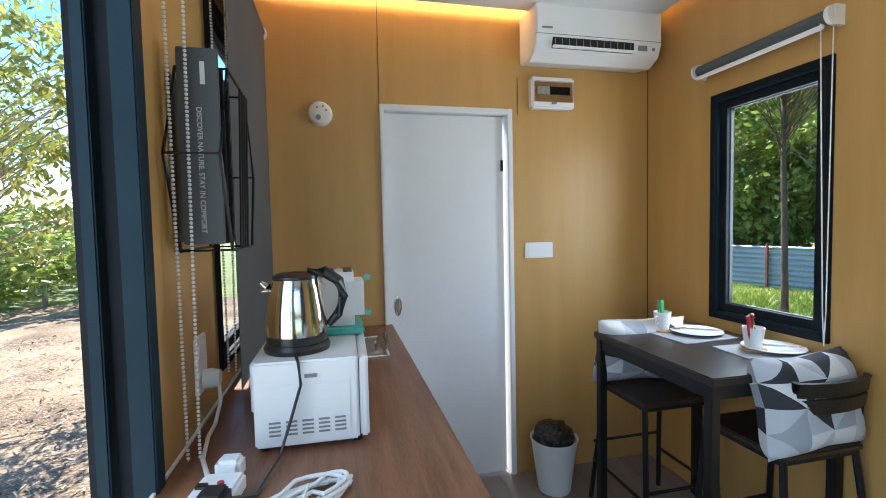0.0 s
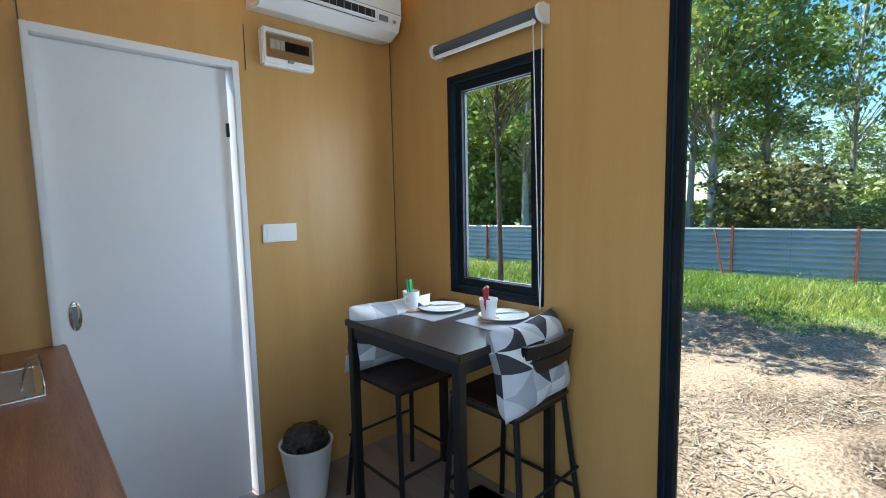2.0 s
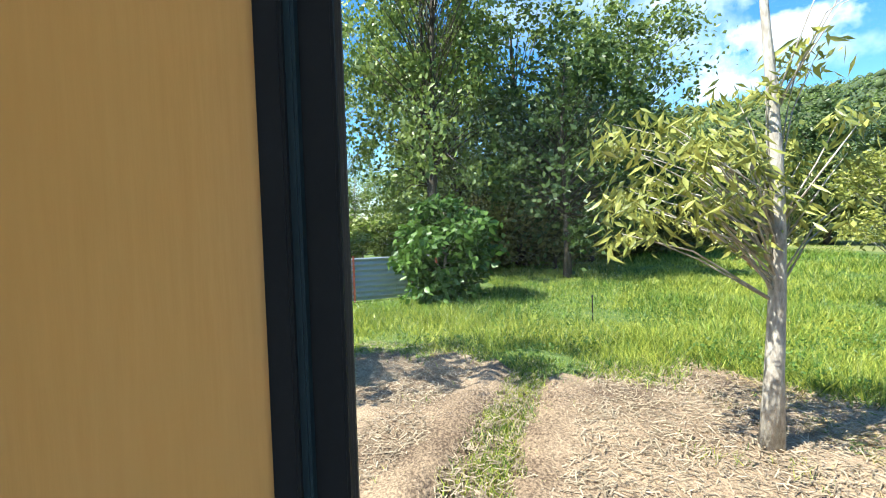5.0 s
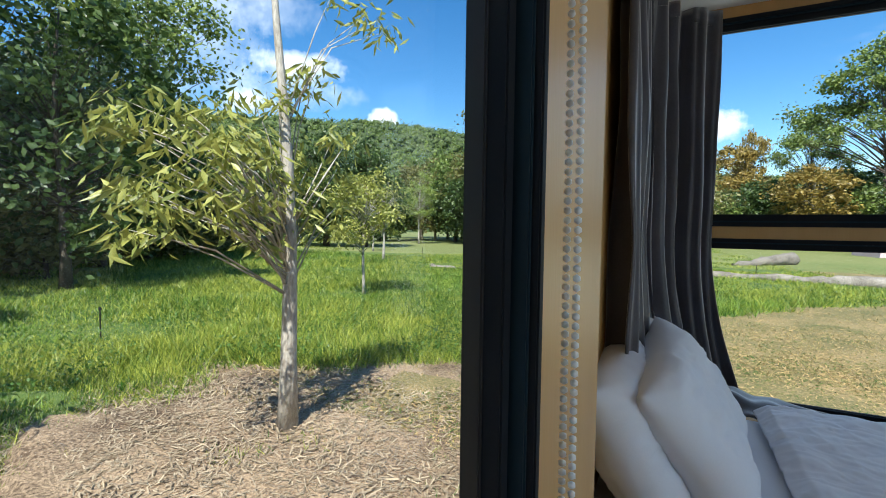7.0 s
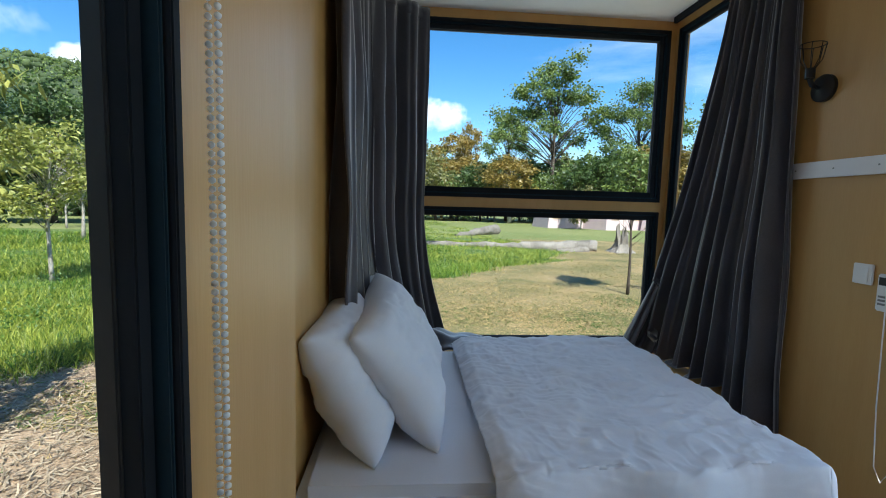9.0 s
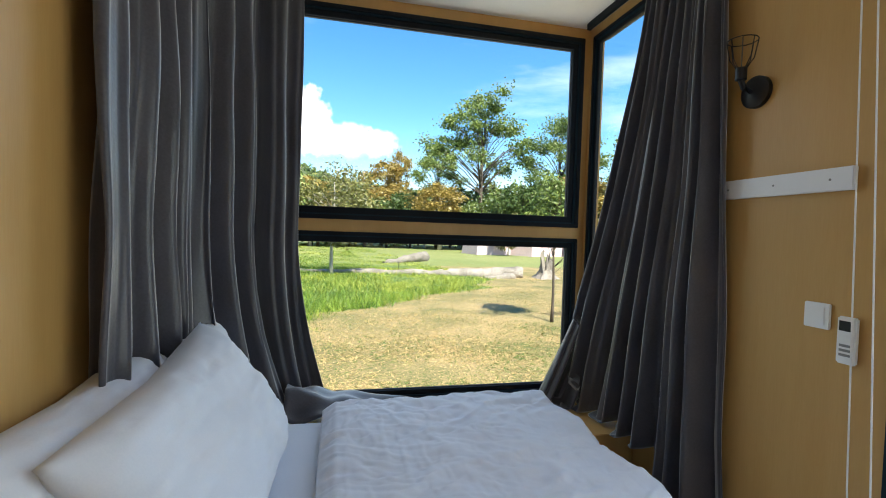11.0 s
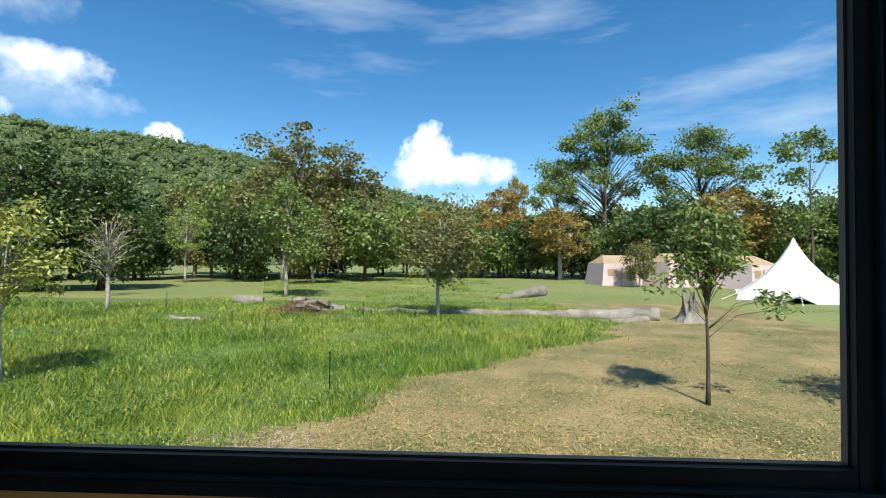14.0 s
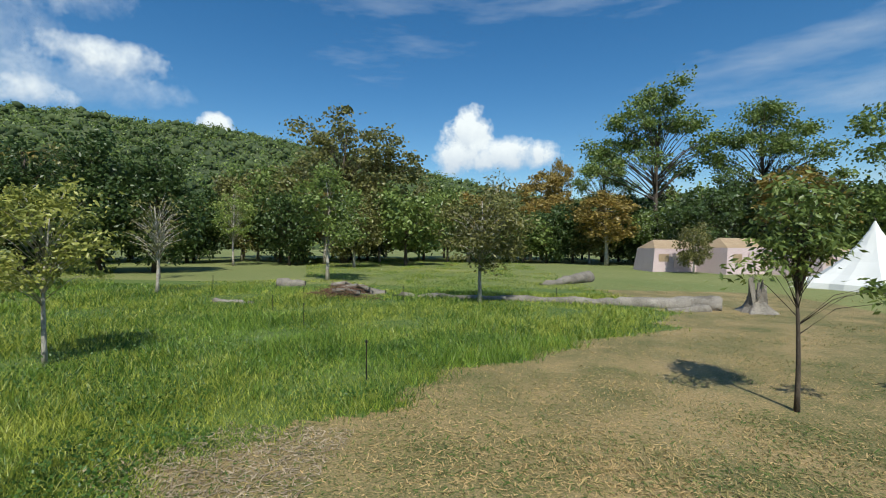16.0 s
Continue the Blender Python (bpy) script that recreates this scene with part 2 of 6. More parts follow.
BARK = mat("pale_bark", (0.24, 0.20, 0.16), (0.62, 0.57, 0.50), 0.85, 6, 40, 0.9, 0.6, stretch=(1, 1, 0.35))
BARKD = mat("dark_bark", (0.045, 0.035, 0.026), (0.13, 0.10, 0.075), 0.9, 5, 30, 0.8, 0.6, stretch=(1, 1, 0.4))
LEAF = {k: mat("leaf_" + k, a, b, 0.42, 0.5, 6, 0.3, 0, trans=0.34, island=0.8) for k, a, b in (
    ("yellow", (0.13, 0.17, 0.03), (0.60, 0.58, 0.15)), ("green", (0.05, 0.095, 0.022), (0.32, 0.40, 0.10)),
    ("dark", (0.025, 0.055, 0.016), (0.13, 0.19, 0.05)), ("bright", (0.085, 0.165, 0.022), (0.48, 0.55, 0.14)),
    ("bush", (0.03, 0.085, 0.014), (0.17, 0.29, 0.055)), ("olive", (0.055, 0.065, 0.020), (0.33, 0.31, 0.095)),
    ("ochre", (0.17, 0.12, 0.025), (0.50, 0.37, 0.10)), ("rust", (0.10, 0.065, 0.02), (0.34, 0.23, 0.07)))}
GRASSM = mat("meadow_grass", (0.040, 0.125, 0.010), (0.50, 0.52, 0.085), 0.45, 0.25, 1.3, 0.7, 0, trans=0.3, island=0.8, tight=0.5)
HILLM = mat("wooded_hillside", (0.03, 0.048, 0.02), (0.095, 0.12, 0.045), 0.95, 0.02, 0.25, 1.0, 0.0)
IRON = mat("corrugated_iron", (0.33, 0.37, 0.42), (0.45, 0.49, 0.54), 0.45, 0.8, 20, 0.5, 0.03, 0.6)
RUST = mat("rusty_post", (0.22, 0.05, 0.03), (0.32, 0.09, 0.05), 0.8, 6, 40, 0.6, 0.2)
LOGM = mat("weathered_log", (0.09, 0.075, 0.06), (0.38, 0.34, 0.29), 0.9, 1.2, 18, 0.8, 0.8)
CANVAS = mat("pink_canvas", (0.55, 0.42, 0.42), (0.63, 0.50, 0.50), 0.85, 1, 60, 0.3, 0.05)
CANVASW = mat("white_canvas", (0.74, 0.73, 0.70), (0.80, 0.79, 0.77), 0.85, 1, 60, 0.3, 0.05)
CANVAST = mat("tan_canvas", (0.34, 0.24, 0.15), (0.42, 0.31, 0.2), 0.85, 1, 60, 0.3, 0.05)


# ---- building helpers ----
def mesh_object(name, verts, faces, material, parent=None, smooth=False, label=""):
    me = bpy.data.meshes.new(name)
    me.from_pydata([tuple(map(float, v)) for v in verts], [], faces)
    me.materials.append(material)
    if smooth:
        me.shade_smooth()
    ob = new(name, me)
    ob.parent = parent
    return tagged(ob, label)


def part(name, bm, material, parent, label="", smooth=False, bevel=0.0):
    if bevel:
        bmesh.ops.bevel(bm, geom=bm.edges[:], offset=bevel, segments=2, affect="EDGES", clamp_overlap=True)
    bmesh.ops.recalc_face_normals(bm, faces=bm.faces[:])
    me = bpy.data.meshes.new(name)
    bm.to_mesh(me)
    bm.free()
    for k in (material if isinstance(material, list) else [material]):
        me.materials.append(k)
    if smooth:
        me.shade_smooth()
        me.set_sharp_from_angle(angle=radians(40))
    ob = new(name, me)
    ob.parent = parent
    return tagged(ob, label)


def thing(name, x, y, z, label, category, group="", kind="", rz=0):
    ob = new(name)
    ob.empty_display_size = 0.1
    ob.matrix_basis = pose(x, y, z, 0, 0, rz)
    return tagged(ob, label, category, group, kind)


def box(x0, x1, y0, y1, z0, z1, bm=None):
    bm = bm or bmesh.new()
    m = Matrix.Translation(((x0 + x1) / 2, (y0 + y1) / 2, (z0 + z1) / 2)) @ Matrix.Diagonal((abs(x1 - x0), abs(y1 - y0), abs(z1 - z0), 1))
    bmesh.ops.create_cube(bm, size=1, matrix=m)
    return bm


def cyl(r0, r1, z0, z1, seg=24, bm=None, m=None):
    bm = bm or bmesh.new()
    t = Matrix.Translation((0, 0, (z0 + z1) / 2))
    bmesh.ops.create_cone(bm, cap_ends=True, segments=seg, radius1=r0, radius2=r1, depth=abs(z1 - z0), matrix=(m @ t) if m else t)
    return bm


def lathe(profile, seg=32, bm=None, m=None):
    """Surface of revolution round z from (radius, height) pairs."""
    bm = bm or bmesh.new()
    rings = []
    for r, z in profile:
        ring = []
        for i in range(seg):
            a = 2 * math.pi * i / seg
            v = Vector((r * math.cos(a), r * math.sin(a), z))
            ring.append(bm.verts.new(m @ v if m else v))
        rings.append(ring)
    for a, b in zip(rings, rings[1:]):
        for i in range(seg):
            bm.faces.new((a[i], a[(i + 1) % seg], b[(i + 1) % seg], b[i]))
    for ring, (r, z) in ((rings[0], profile[0]), (rings[-1], profile[-1])):
        if r > 1e-4:
            bm.faces.new(ring)
    return bm


def tube_data(path, radii, sides=8):
    path = [Vector(p) for p in path]
    verts, faces = [], []
    for i, p in enumerate(path):
        d = (path[min(i + 1, len(path) - 1)] - path[max(i - 1, 0)]).normalized()
        u = d.orthogonal().normalized()
        if i and abs(d.z) < 0.99:
            u = d.cross(Vector((0, 0, 1))).normalized()
        elif abs(d.z) >= 0.99:
            u = Vector((1, 0, 0))
        w = d.cross(u)
        r = radii[i] if isinstance(radii, (list, tuple)) else radii
        for k in range(sides):
            a = 2 * math.pi * k / sides
            verts.append(p + (u * math.cos(a) + w * math.sin(a)) * r)
    for i in range(len(path) - 1):
        for k in range(sides):
            a, b = i * sides + k, i * sides + (k + 1) % sides
            faces.append((a, b, b + sides, a + sides))
    faces.append(tuple(range(sides))[::-1])
    faces.append(tuple(range(len(verts) - sides, len(verts))))
    return verts, faces


def tube(path, radii, sides=8, bm=None):
    bm = bm or bmesh.new()
    verts, faces = tube_data(path, radii, sides)
    vs = [bm.verts.new(v) for v in verts]
    for f in faces:
        bm.faces.new([vs[i] for i in f])
    return bm


def wall_mesh(name, axis, lo, hi, u0, u1, v0, v1, holes, material, label):
    """A wall with thickness lo..hi across its axis, spanning u (x or y) and z, with openings cut through."""
    us = sorted({u0, u1, *[h[0] for h in holes], *[h[1] for h in holes]})
    vs = sorted({v0, v1, *[h[2] for h in holes], *[h[3] for h in holes]})
    solid = {}
    for i in range(len(us) - 1):
        for j in range(len(vs) - 1):
            cu, cv = (us[i] + us[i + 1]) / 2, (vs[j] + vs[j + 1]) / 2
            solid[i, j] = not any(h[0] < cu < h[1] and h[2] < cv < h[3] for h in holes)
    bm = bmesh.new()
    pt = {}

    def vert(i, j, k):
        if (i, j, k) not in pt:
            w = (lo, hi)[k]
            pt[i, j, k] = bm.verts.new((w, us[i], vs[j]) if axis == "x" else (us[i], w, vs[j]))
        return pt[i, j, k]

    for (i, j), s in solid.items():
        if not s:
            continue
        for k in (0, 1):
            bm.faces.new([vert(i, j, k), vert(i + 1, j, k), vert(i + 1, j + 1, k), vert(i, j + 1, k)])
        for di, dj, a, b in ((-1, 0, (i, j), (i, j + 1)), (1, 0, (i + 1, j), (i + 1, j + 1)), (0, -1, (i, j), (i + 1, j)), (0, 1, (i, j + 1), (i + 1, j + 1))):
            if not solid.get((i + di, j + dj), False):
                bm.faces.new([vert(*a, 0), vert(*b, 0), vert(*b, 1), vert(*a, 1)])
    ob = part(name, bm, material, None)
    return tagged(ob, label, "wall", kind="structure")


# ---- the cabin ----
W, L, H = 2.155, 5.05, 2.70
wall_mesh("wall_north", "y", 0.0, 0.10, -0.10, W + 0.10, 0, H, [(0.605, 1.29, 0.0, 2.01)], WALL, "golden oak laminate panel wall behind the white door")
BAY, BAY_Y = 2.26, -2.72   # the bed stands in a shallow bay of the east wall
wall_mesh("wall_east", "x", W, W + 0.06, BAY_Y, 0.0, 0, H, [(-1.03, -0.475, 0.935, 2.0), (-2.225, -1.53, 0.06, 2.3)], WALL, "golden oak laminate panel wall with two dark windows")
wall_mesh("wall_bay", "x", BAY, BAY + 0.06, -L, BAY_Y, 0, H, [], WALL, "golden oak laminate panel wall of the bed bay")
wall_mesh("wall_return", "y", BAY_Y, BAY_Y + 0.06, W + 0.06, BAY + 0.06, 0, H, [], WALL, "short oak laminate return of the bed bay")
wall_mesh("wall_west", "x", -0.06, 0.0, -L, 0.0, 0, H, [(-3.29, -1.36, 0.0, 2.25), (-0.86, -0.16, 0.98, 2.12), (-5.0, -4.10, 0.30, 2.63)], WALL, "golden oak laminate panel wall with the entrance opening")
wall_mesh("wall_south", "y", -L - 0.10, -L, -0.10, BAY + 0.06, 0, H, [(0.05, 2.08, 1.40, 2.63), (0.05, 2.08, 0.30, 1.32)], WALL, "golden oak laminate wall framing the bed window")
tagged(part("ceiling", box(-0.1, BAY + 0.06, -L - 0.1, 0.1, H, H + 0.12), CEIL, None), "flat white painted ceiling", "ceiling", kind="structure")
tagged(part("ceiling_panel", box(0.09, W - 0.09, -2.95, -0.12, 2.50, 2.54), CEIL, None, bevel=0.004), "white dropped ceiling panel with warm cove gap round it", "ceiling", kind="structure")
tagged(part("roof", box(-0.35, W + 0.35, -L - 0.35, 0.6, H + 0.122, H + 0.2), WALLW, None), "dark flat cabin roof overhanging the walls", "roof", kind="structure")
floor = tagged(part("floor", box(-0.1, BAY + 0.06, -L - 0.1, 0.1, -0.16, -0.006), FLOORM, None), "grey wood-look vinyl plank floor", "floor", kind="structure")


def framed(name, axis, pos, inward, u0, u1, z0, z1, fw, label, category="window", deep=0.05):
    """A dark aluminium frame with stepped profile and a pane, in an opening of a wall.  pos: inner wall face, inward: side of the room (+1, -1)."""
    t = thing(name, 0, 0, 0, label, category, kind="structure")

    def slab(a, b, c, d, w0, w1, bm=None):
        w0, w1 = pos + w0 * inward, pos + w1 * inward
        lo, hi = min(w0, w1), max(w0, w1)
        return box(lo, hi, a, b, c, d, bm) if axis == "x" else box(a, b, lo, hi, c, d, bm)

    def ring(n, a, b, c, d, w, w0, w1, m):
        for args in ((a, a + w, c, d), (b - w, b, c, d), (a + w, b - w, c, c + w), (a + w, b - w, d - w, d)):
            part(n, slab(*args, w0, w1), m, t, bevel=0.002)

    ring("window_frame", u0 - 0.004, u1 + 0.004, z0 - 0.004, z1 + 0.004, fw * 0.36, 0.012, -deep, FRAME)
    e = fw * 0.36 - 0.004
    ring("frame_bead", u0 + e, u1 - e, z0 + e, z1 - e, fw * 0.14, 0.004, -deep - 0.002, FRAMEB)
    e2 = e + fw * 0.14
    ring("sash", u0 + e2, u1 - e2, z0 + e2, z1 - e2, fw * 0.5, -0.012, -deep - 0.002, FRAME)
    e3 = e2 + fw * 0.5
    ring("gasket", u0 + e3 - 0.002, u1 - e3 + 0.002, z0 + e3 - 0.002, z1 - e3 + 0.002, 0.006, 0.02 - deep, -deep, RUBBER)
    p = part("pane", slab(u0 + e3, u1 - e3, z0 + e3, z1 - e3, 0.007 - deep, 0.003 - deep), GLASS, t)
    p.visible_shadow = False
    return t


framed("window_1", "x", W, -1, -1.03, -0.475, 0.935, 2.0, 0.075, "narrow dark-framed window above the bar table")
framed("window_2", "x", W, -1, -2.225, -1.53, 0.06, 2.3, 0.044, "tall dark-framed fixed window facing the young tree")
framed("window_3", "y", -L, 1, 0.05, 2.08, 1.40, 2.63, 0.07, "wide upper dark-framed window above the bed")
framed("window_4", "y", -L, 1, 0.05, 2.08, 0.30, 1.32, 0.06, "wide lower dark-framed window above the bed")
framed("window_5", "x", 0, 1, -5.0, -4.10, 0.30, 2.63, 0.05, "dark-framed corner window half covered by curtain", deep=0.028)
framed("window_6", "x", 0, 1, -0.86, -0.16, 0.98, 2.12, 0.06, "dark-framed kitchen window behind a lowered blind")

# entrance: sliding door, one leaf pushed open
t = thing("door_1", 0, 0, 0, "open charcoal aluminium sliding glass door with several tracks", "door", kind="structure")
for i, (a, b, m) in enumerate(((0.012, -0.03, FRAMEB), (-0.034, -0.062, FRAME), (-0.066, -0.09, FRAMEB), (-0.094, -0.112, FRAME))):
    ins = 0.0 if i % 2 == 0 else 0.022
    part("jamb", box(b, a, -1.40 + ins, -1.356, 0.0, 2.25), m, t, bevel=0.003)
    part("jamb", box(b, a, -3.294, -3.25 - ins, 0.0, 2.25), m, t, bevel=0.003)
    part("head", box(b, a, -3.25, -1.40, 2.21 + ins, 2.254), m, t, bevel=0.003)
    part("track", box(b, a, -3.25, -1.40, -0.004, 0.014 - ins / 3), m, t, bevel=0.002)
leaf = part("door_leaf", box(-0.145, -0.115, -3.24, -3.18, 0.02, 2.2), FRAME, t, bevel=0.003)
for a, b, c, d in ((-2.36, -2.30, 0.02, 2.2), (-3.18, -2.36, 0.02, 0.10), (-3.18, -2.36, 2.12, 2.2)):
    part("leaf_rail", box(-0.145, -0.115, a, b, c, d), FRAME, leaf, bevel=0.003)
p = part("pane", box(-0.132, -0.128, -3.18, -2.36, 0.10, 2.12), GLASS, leaf)
p.visible_shadow = False

# white inner sliding door
t = thing("door_2", 0.9475, 0.03, 0, "closed flush white sliding door with recessed handle", "door", kind="structure")
part("door_leaf", box(-0.335, 0.315, 0.0, 0.04, 0.008, 1.995), WHITE, t, bevel=0.003)
for a, b, c, d in ((-0.3575, -0.335, 0.0, 2.03), (0.33, 0.3575, 0.0, 2.03), (-0.335, 0.33, 1.998, 2.03)):
    part("door_frame", box(a, b, -0.045, 0.06, c, d), WHITE, t, bevel=0.003)
bm = bmesh.new()
bmesh.ops.create_uvsphere(bm, u_segments=20, v_segments=10, radius=1, matrix=Matrix.Translation((-0.285, 0, 0.99)) @ Matrix.Diagonal((0.022, 0.005, 0.058, 1)))
hd = part("handle", bm, STEEL, t, "satin steel recessed pull", smooth=True)
part("handle_recess", box(-0.296, -0.274, -0.0058, 0.0, 0.95, 1.03), GREYP, hd, bevel=0.004)
part("latch", box(0.300, 0.314, -0.006, 0.0, 1.70, 1.76), BLACKM, t)


# ---- bed, ledge, curtains, pillows ----
def cloth_sheet(name, fn, nu, nv, material, parent, label="", thick=0.0):
    verts = [fn(i / (nu - 1), j / (nv - 1)) for j in range(nv) for i in range(nu)]
    faces = [(j * nu + i, j * nu + i + 1, (j + 1) * nu + i + 1, (j + 1) * nu + i) for j in range(nv - 1) for i in range(nu - 1)]
    ob = mesh_object(name, verts, faces, material, parent, True, label)
    if thick:
        s = ob.modifiers.new("thickness", "SOLIDIFY")
        s.thickness, s.offset = thick, 0
    return ob


BX0, BX1, BY0, BY1, BZ = 0.57, 2.25, -4.42, -3.05, 0.485
bed = thing("bed", (BX0 + BX1) / 2, (BY0 + BY1) / 2, 0, "made double bed with white linen below the corner windows", "bed")
hx, hy = (BX1 - BX0) / 2, (BY1 - BY0) / 2
part("bed_base", box(-hx, hx, -hy, hy, 0.0, 0.22), BLACKM, bed, bevel=0.01)
part("mattress", box(-hx, hx, -hy, hy, 0.224, BZ - 0.02), LINEN, bed, "white fitted sheet over mattress", bevel=0.04, smooth=True)


def duvet(u, v):
    # u over the bed from the foot side (west) to the pillows, v from the window to the aisle
    x, y = -hx - 0.36 + u * (2 * hx - 0.25), -hy - 0.02 + v * (2 * hy + 0.38)
    z = BZ + 0.045
    over = max(0, -hx - 0.0 - x)
    over2 = max(0, y - hy)
    p = Vector((x * 2.1, y * 2.1, 3.7))
    w1 = noise.noise(p * 1.4)
    z += 0.016 * noise.noise(p) + 0.008 * noise.noise(p * 3.1) + 0.005 * (1 - abs(noise.noise(p * 3.6 + Vector((4, 0, 0)))) * 2.4) + 0.004 * (1 - abs(math.sin(9 * x + 15 * y + 7 * w1)) * 1.2) + 0.006 * noise.noise(p * 9) + 0.008 * max(0, 1 - 3 * abs(noise.noise(Vector((x * 2.5 + y * 2, (y - 0.5 * x) * 9 + w1, 2.0))))) + 0.0045 * max(0, 1 - 3 * abs(noise.noise(Vector((x * 4, (y + 0.2 * x) * 19 + 2 * w1, 6.0))))) + 0.003 * max(0, 1 - 4 * abs(noise.noise(Vector((x * 15, y * 8 + x * 5, 8.0))))) - 0.004
    xx, yy = x, y
    if over > 0:
        r = 1 - math.exp(-over * 9)
        z -= over * 1.15 * r
        xx = -hx - 0.07 * r - 0.02 * math.sin(y * 14)
    if over2 > 0:
        r = 1 - math.exp(-over2 * 9)
        z -= over2 * 1.2 * r
        yy = hy + 0.055 * r + 0.018 * math.sin(x * 13)
    if u > 0.96:
        z -= (u - 0.96) * 0.9
    return (xx, yy, max(z, 0.08))


cloth_sheet("duvet", duvet, 240, 240, LINEN, bed, "rumpled white cotton duvet", 0.012)


def pillow(loc, rx, ry, rz, sx, sy, sz, label):
    t = thing("pillow", *loc, label, "pillow", "pillows on the bed")
    t.matrix_basis = pose(*loc, rx, ry, rz)
    n = 48
    verts, faces = [], []
    for side in (1, -1):
        o = len(verts)
        for j in range(n):
            for i in range(n):
                a, b = i / (n - 1) * 2 - 1, j / (n - 1) * 2 - 1
                pinch = 1 - 0.10 * (1 - abs(b)) ** 1.0 * abs(a) ** 3
                pinch2 = 1 - 0.10 * (1 - abs(a)) ** 1.0 * abs(b) ** 3
                h = max(0, (1 - a ** 4) * (1 - b ** 4)) ** 0.55
                q = Vector((a * 2, b * 2, side * 2 + loc[0] * 5))
                h *= 1 + 0.22 * noise.noise(q) + 0.10 * noise.noise(q * 2.6) + 0.05 * (1 - 2.5 * abs(noise.noise(q * 3.5 + Vector((3, 1, 0))))) + 0.04 * (1 - 2.2 * abs(noise.noise(Vector((a * 9, b * 3 + a * 2, loc[1] * 7)))))
                verts.append((a * sx * pinch, b * sy * pinch2, side * h * sz))
        for j in range(n - 1):
            for i in range(n - 1):
                fce = (o + j * n + i, o + j * n + i + 1, o + (j + 1) * n + i + 1, o + (j + 1) * n + i)
                faces.append(fce if side > 0 else fce[::-1])
    ob = mesh_object("pillow_case", verts, faces, LINEN, t, True)
    bm = bmesh.new()
    bm.from_mesh(ob.data)
    bmesh.ops.remove_doubles(bm, verts=bm.verts[:], dist=0.0005)
    bm.to_mesh(ob.data)
    bm.free()
    return t


pillow((2.125, -3.58, 0.70), -5, -62, 4, 0.25, 0.42, 0.115, "plump white pillow leaning against the wall")
pillow((1.94, -3.70, 0.715), -9, -54, 6, 0.265, 0.46, 0.105, "plump white pillow leaning on another pillow")
pillow((2.07, -4.22, 0.70), -3, -66, -4, 0.24, 0.27, 0.08, "plump white pillow against the curtain")

t = thing("window_ledge", 1.125, -4.74, 0, "low boxed ledge between bed and window", "ledge", kind="structure")
part("ledge_body", box(-1.12, 1.12, -0.305, 0.305, 0.0, 0.285), WALL, t, bevel=0.004)


def curtain(name, path, top, bottom, folds, amp, label, spread=0.0, gather=None, swing=0.0):
    t = thing(name, path[0][0], path[0][1], 0, label, "curtain", "curtains round the bed")
    ox, oy = path[0]
    seg = [0.0]
    for a, b in zip(path, path[1:]):
        seg.append(seg[-1] + math.dist(a, b))

    def at(s):
        s *= seg[-1]
        for k in range(len(path) - 1):
            if s <= seg[k + 1] + 1e-9:
                f = (s - seg[k]) / (seg[k + 1] - seg[k])
                a, b = path[k], path[k + 1]
                return Vector((a[0] + (b[0] - a[0]) * f, a[1] + (b[1] - a[1]) * f)), Vector((b[0] - a[0], b[1] - a[1])).normalized()

    def fn(u, v):
        s = u
        if gather:
            s = u * (1 - gather * (1 - v ** 1.3))
        p, d = at(min(max(s, 0), 1))
        nrm = Vector((d.y, -d.x))
        a = amp * (0.45 + 0.75 * v)
        ph = u * folds * 2 * math.pi + 1.2 * noise.noise(Vector((u * 6, v * 1.5, folds)))
        sn = math.sin(ph)
        off = a * (math.copysign(abs(sn) ** 0.75, sn) + 0.38 * math.sin(2.3 * ph + 1 + v) + 0.07 * math.sin(5.1 * ph + 2 * v)) + 0.02 * noise.noise(Vector((u * 9, v * 4, 1)))
        p = p + Vector((0, swing * (v - 0.35) * (1 - u)))
        flare = spread * max(0, v - 0.82) / 0.18
        p = p + nrm * (off + flare * (0.5 + 0.5 * math.sin(ph * 0.5)))
        z = top + (bottom - top) * v + 0.012 * math.sin(ph) * v
        if bottom > 0.4 and p.y > -3.75:
            z = max(z, 0.76 + 0.01 * math.sin(ph))
        if p.y < -4.2:
            if bottom > 0.4:
                drop = min(1, (-4.2 - p.y) / 0.25) * max(0, v - 0.6) / 0.4
                z -= 0.18 * drop
                p = p + Vector((-0.16, 0.03)) * drop ** 2
            z = max(z, 0.315 + 0.02 * math.sin(ph))
        return (p.x - ox, p.y - oy, z)

    cloth_sheet("curtain_cloth", fn, folds * 24, 60, CURTAIN, t, thick=0.004)

    def head(u, v):
        x, y, z = fn(u, 0)
        p, d = at(u)
        nrm = Vector((d.y, -d.x))
        q = 0.006 * math.sin(u * folds * 4 * math.pi)
        return (x + nrm.x * q, y + nrm.y * q, top + 0.005 - 0.085 * v)
    cloth_sheet("pleat_tape", head, folds * 16, 4, CURTAIN, t, thick=0.004)
    return t


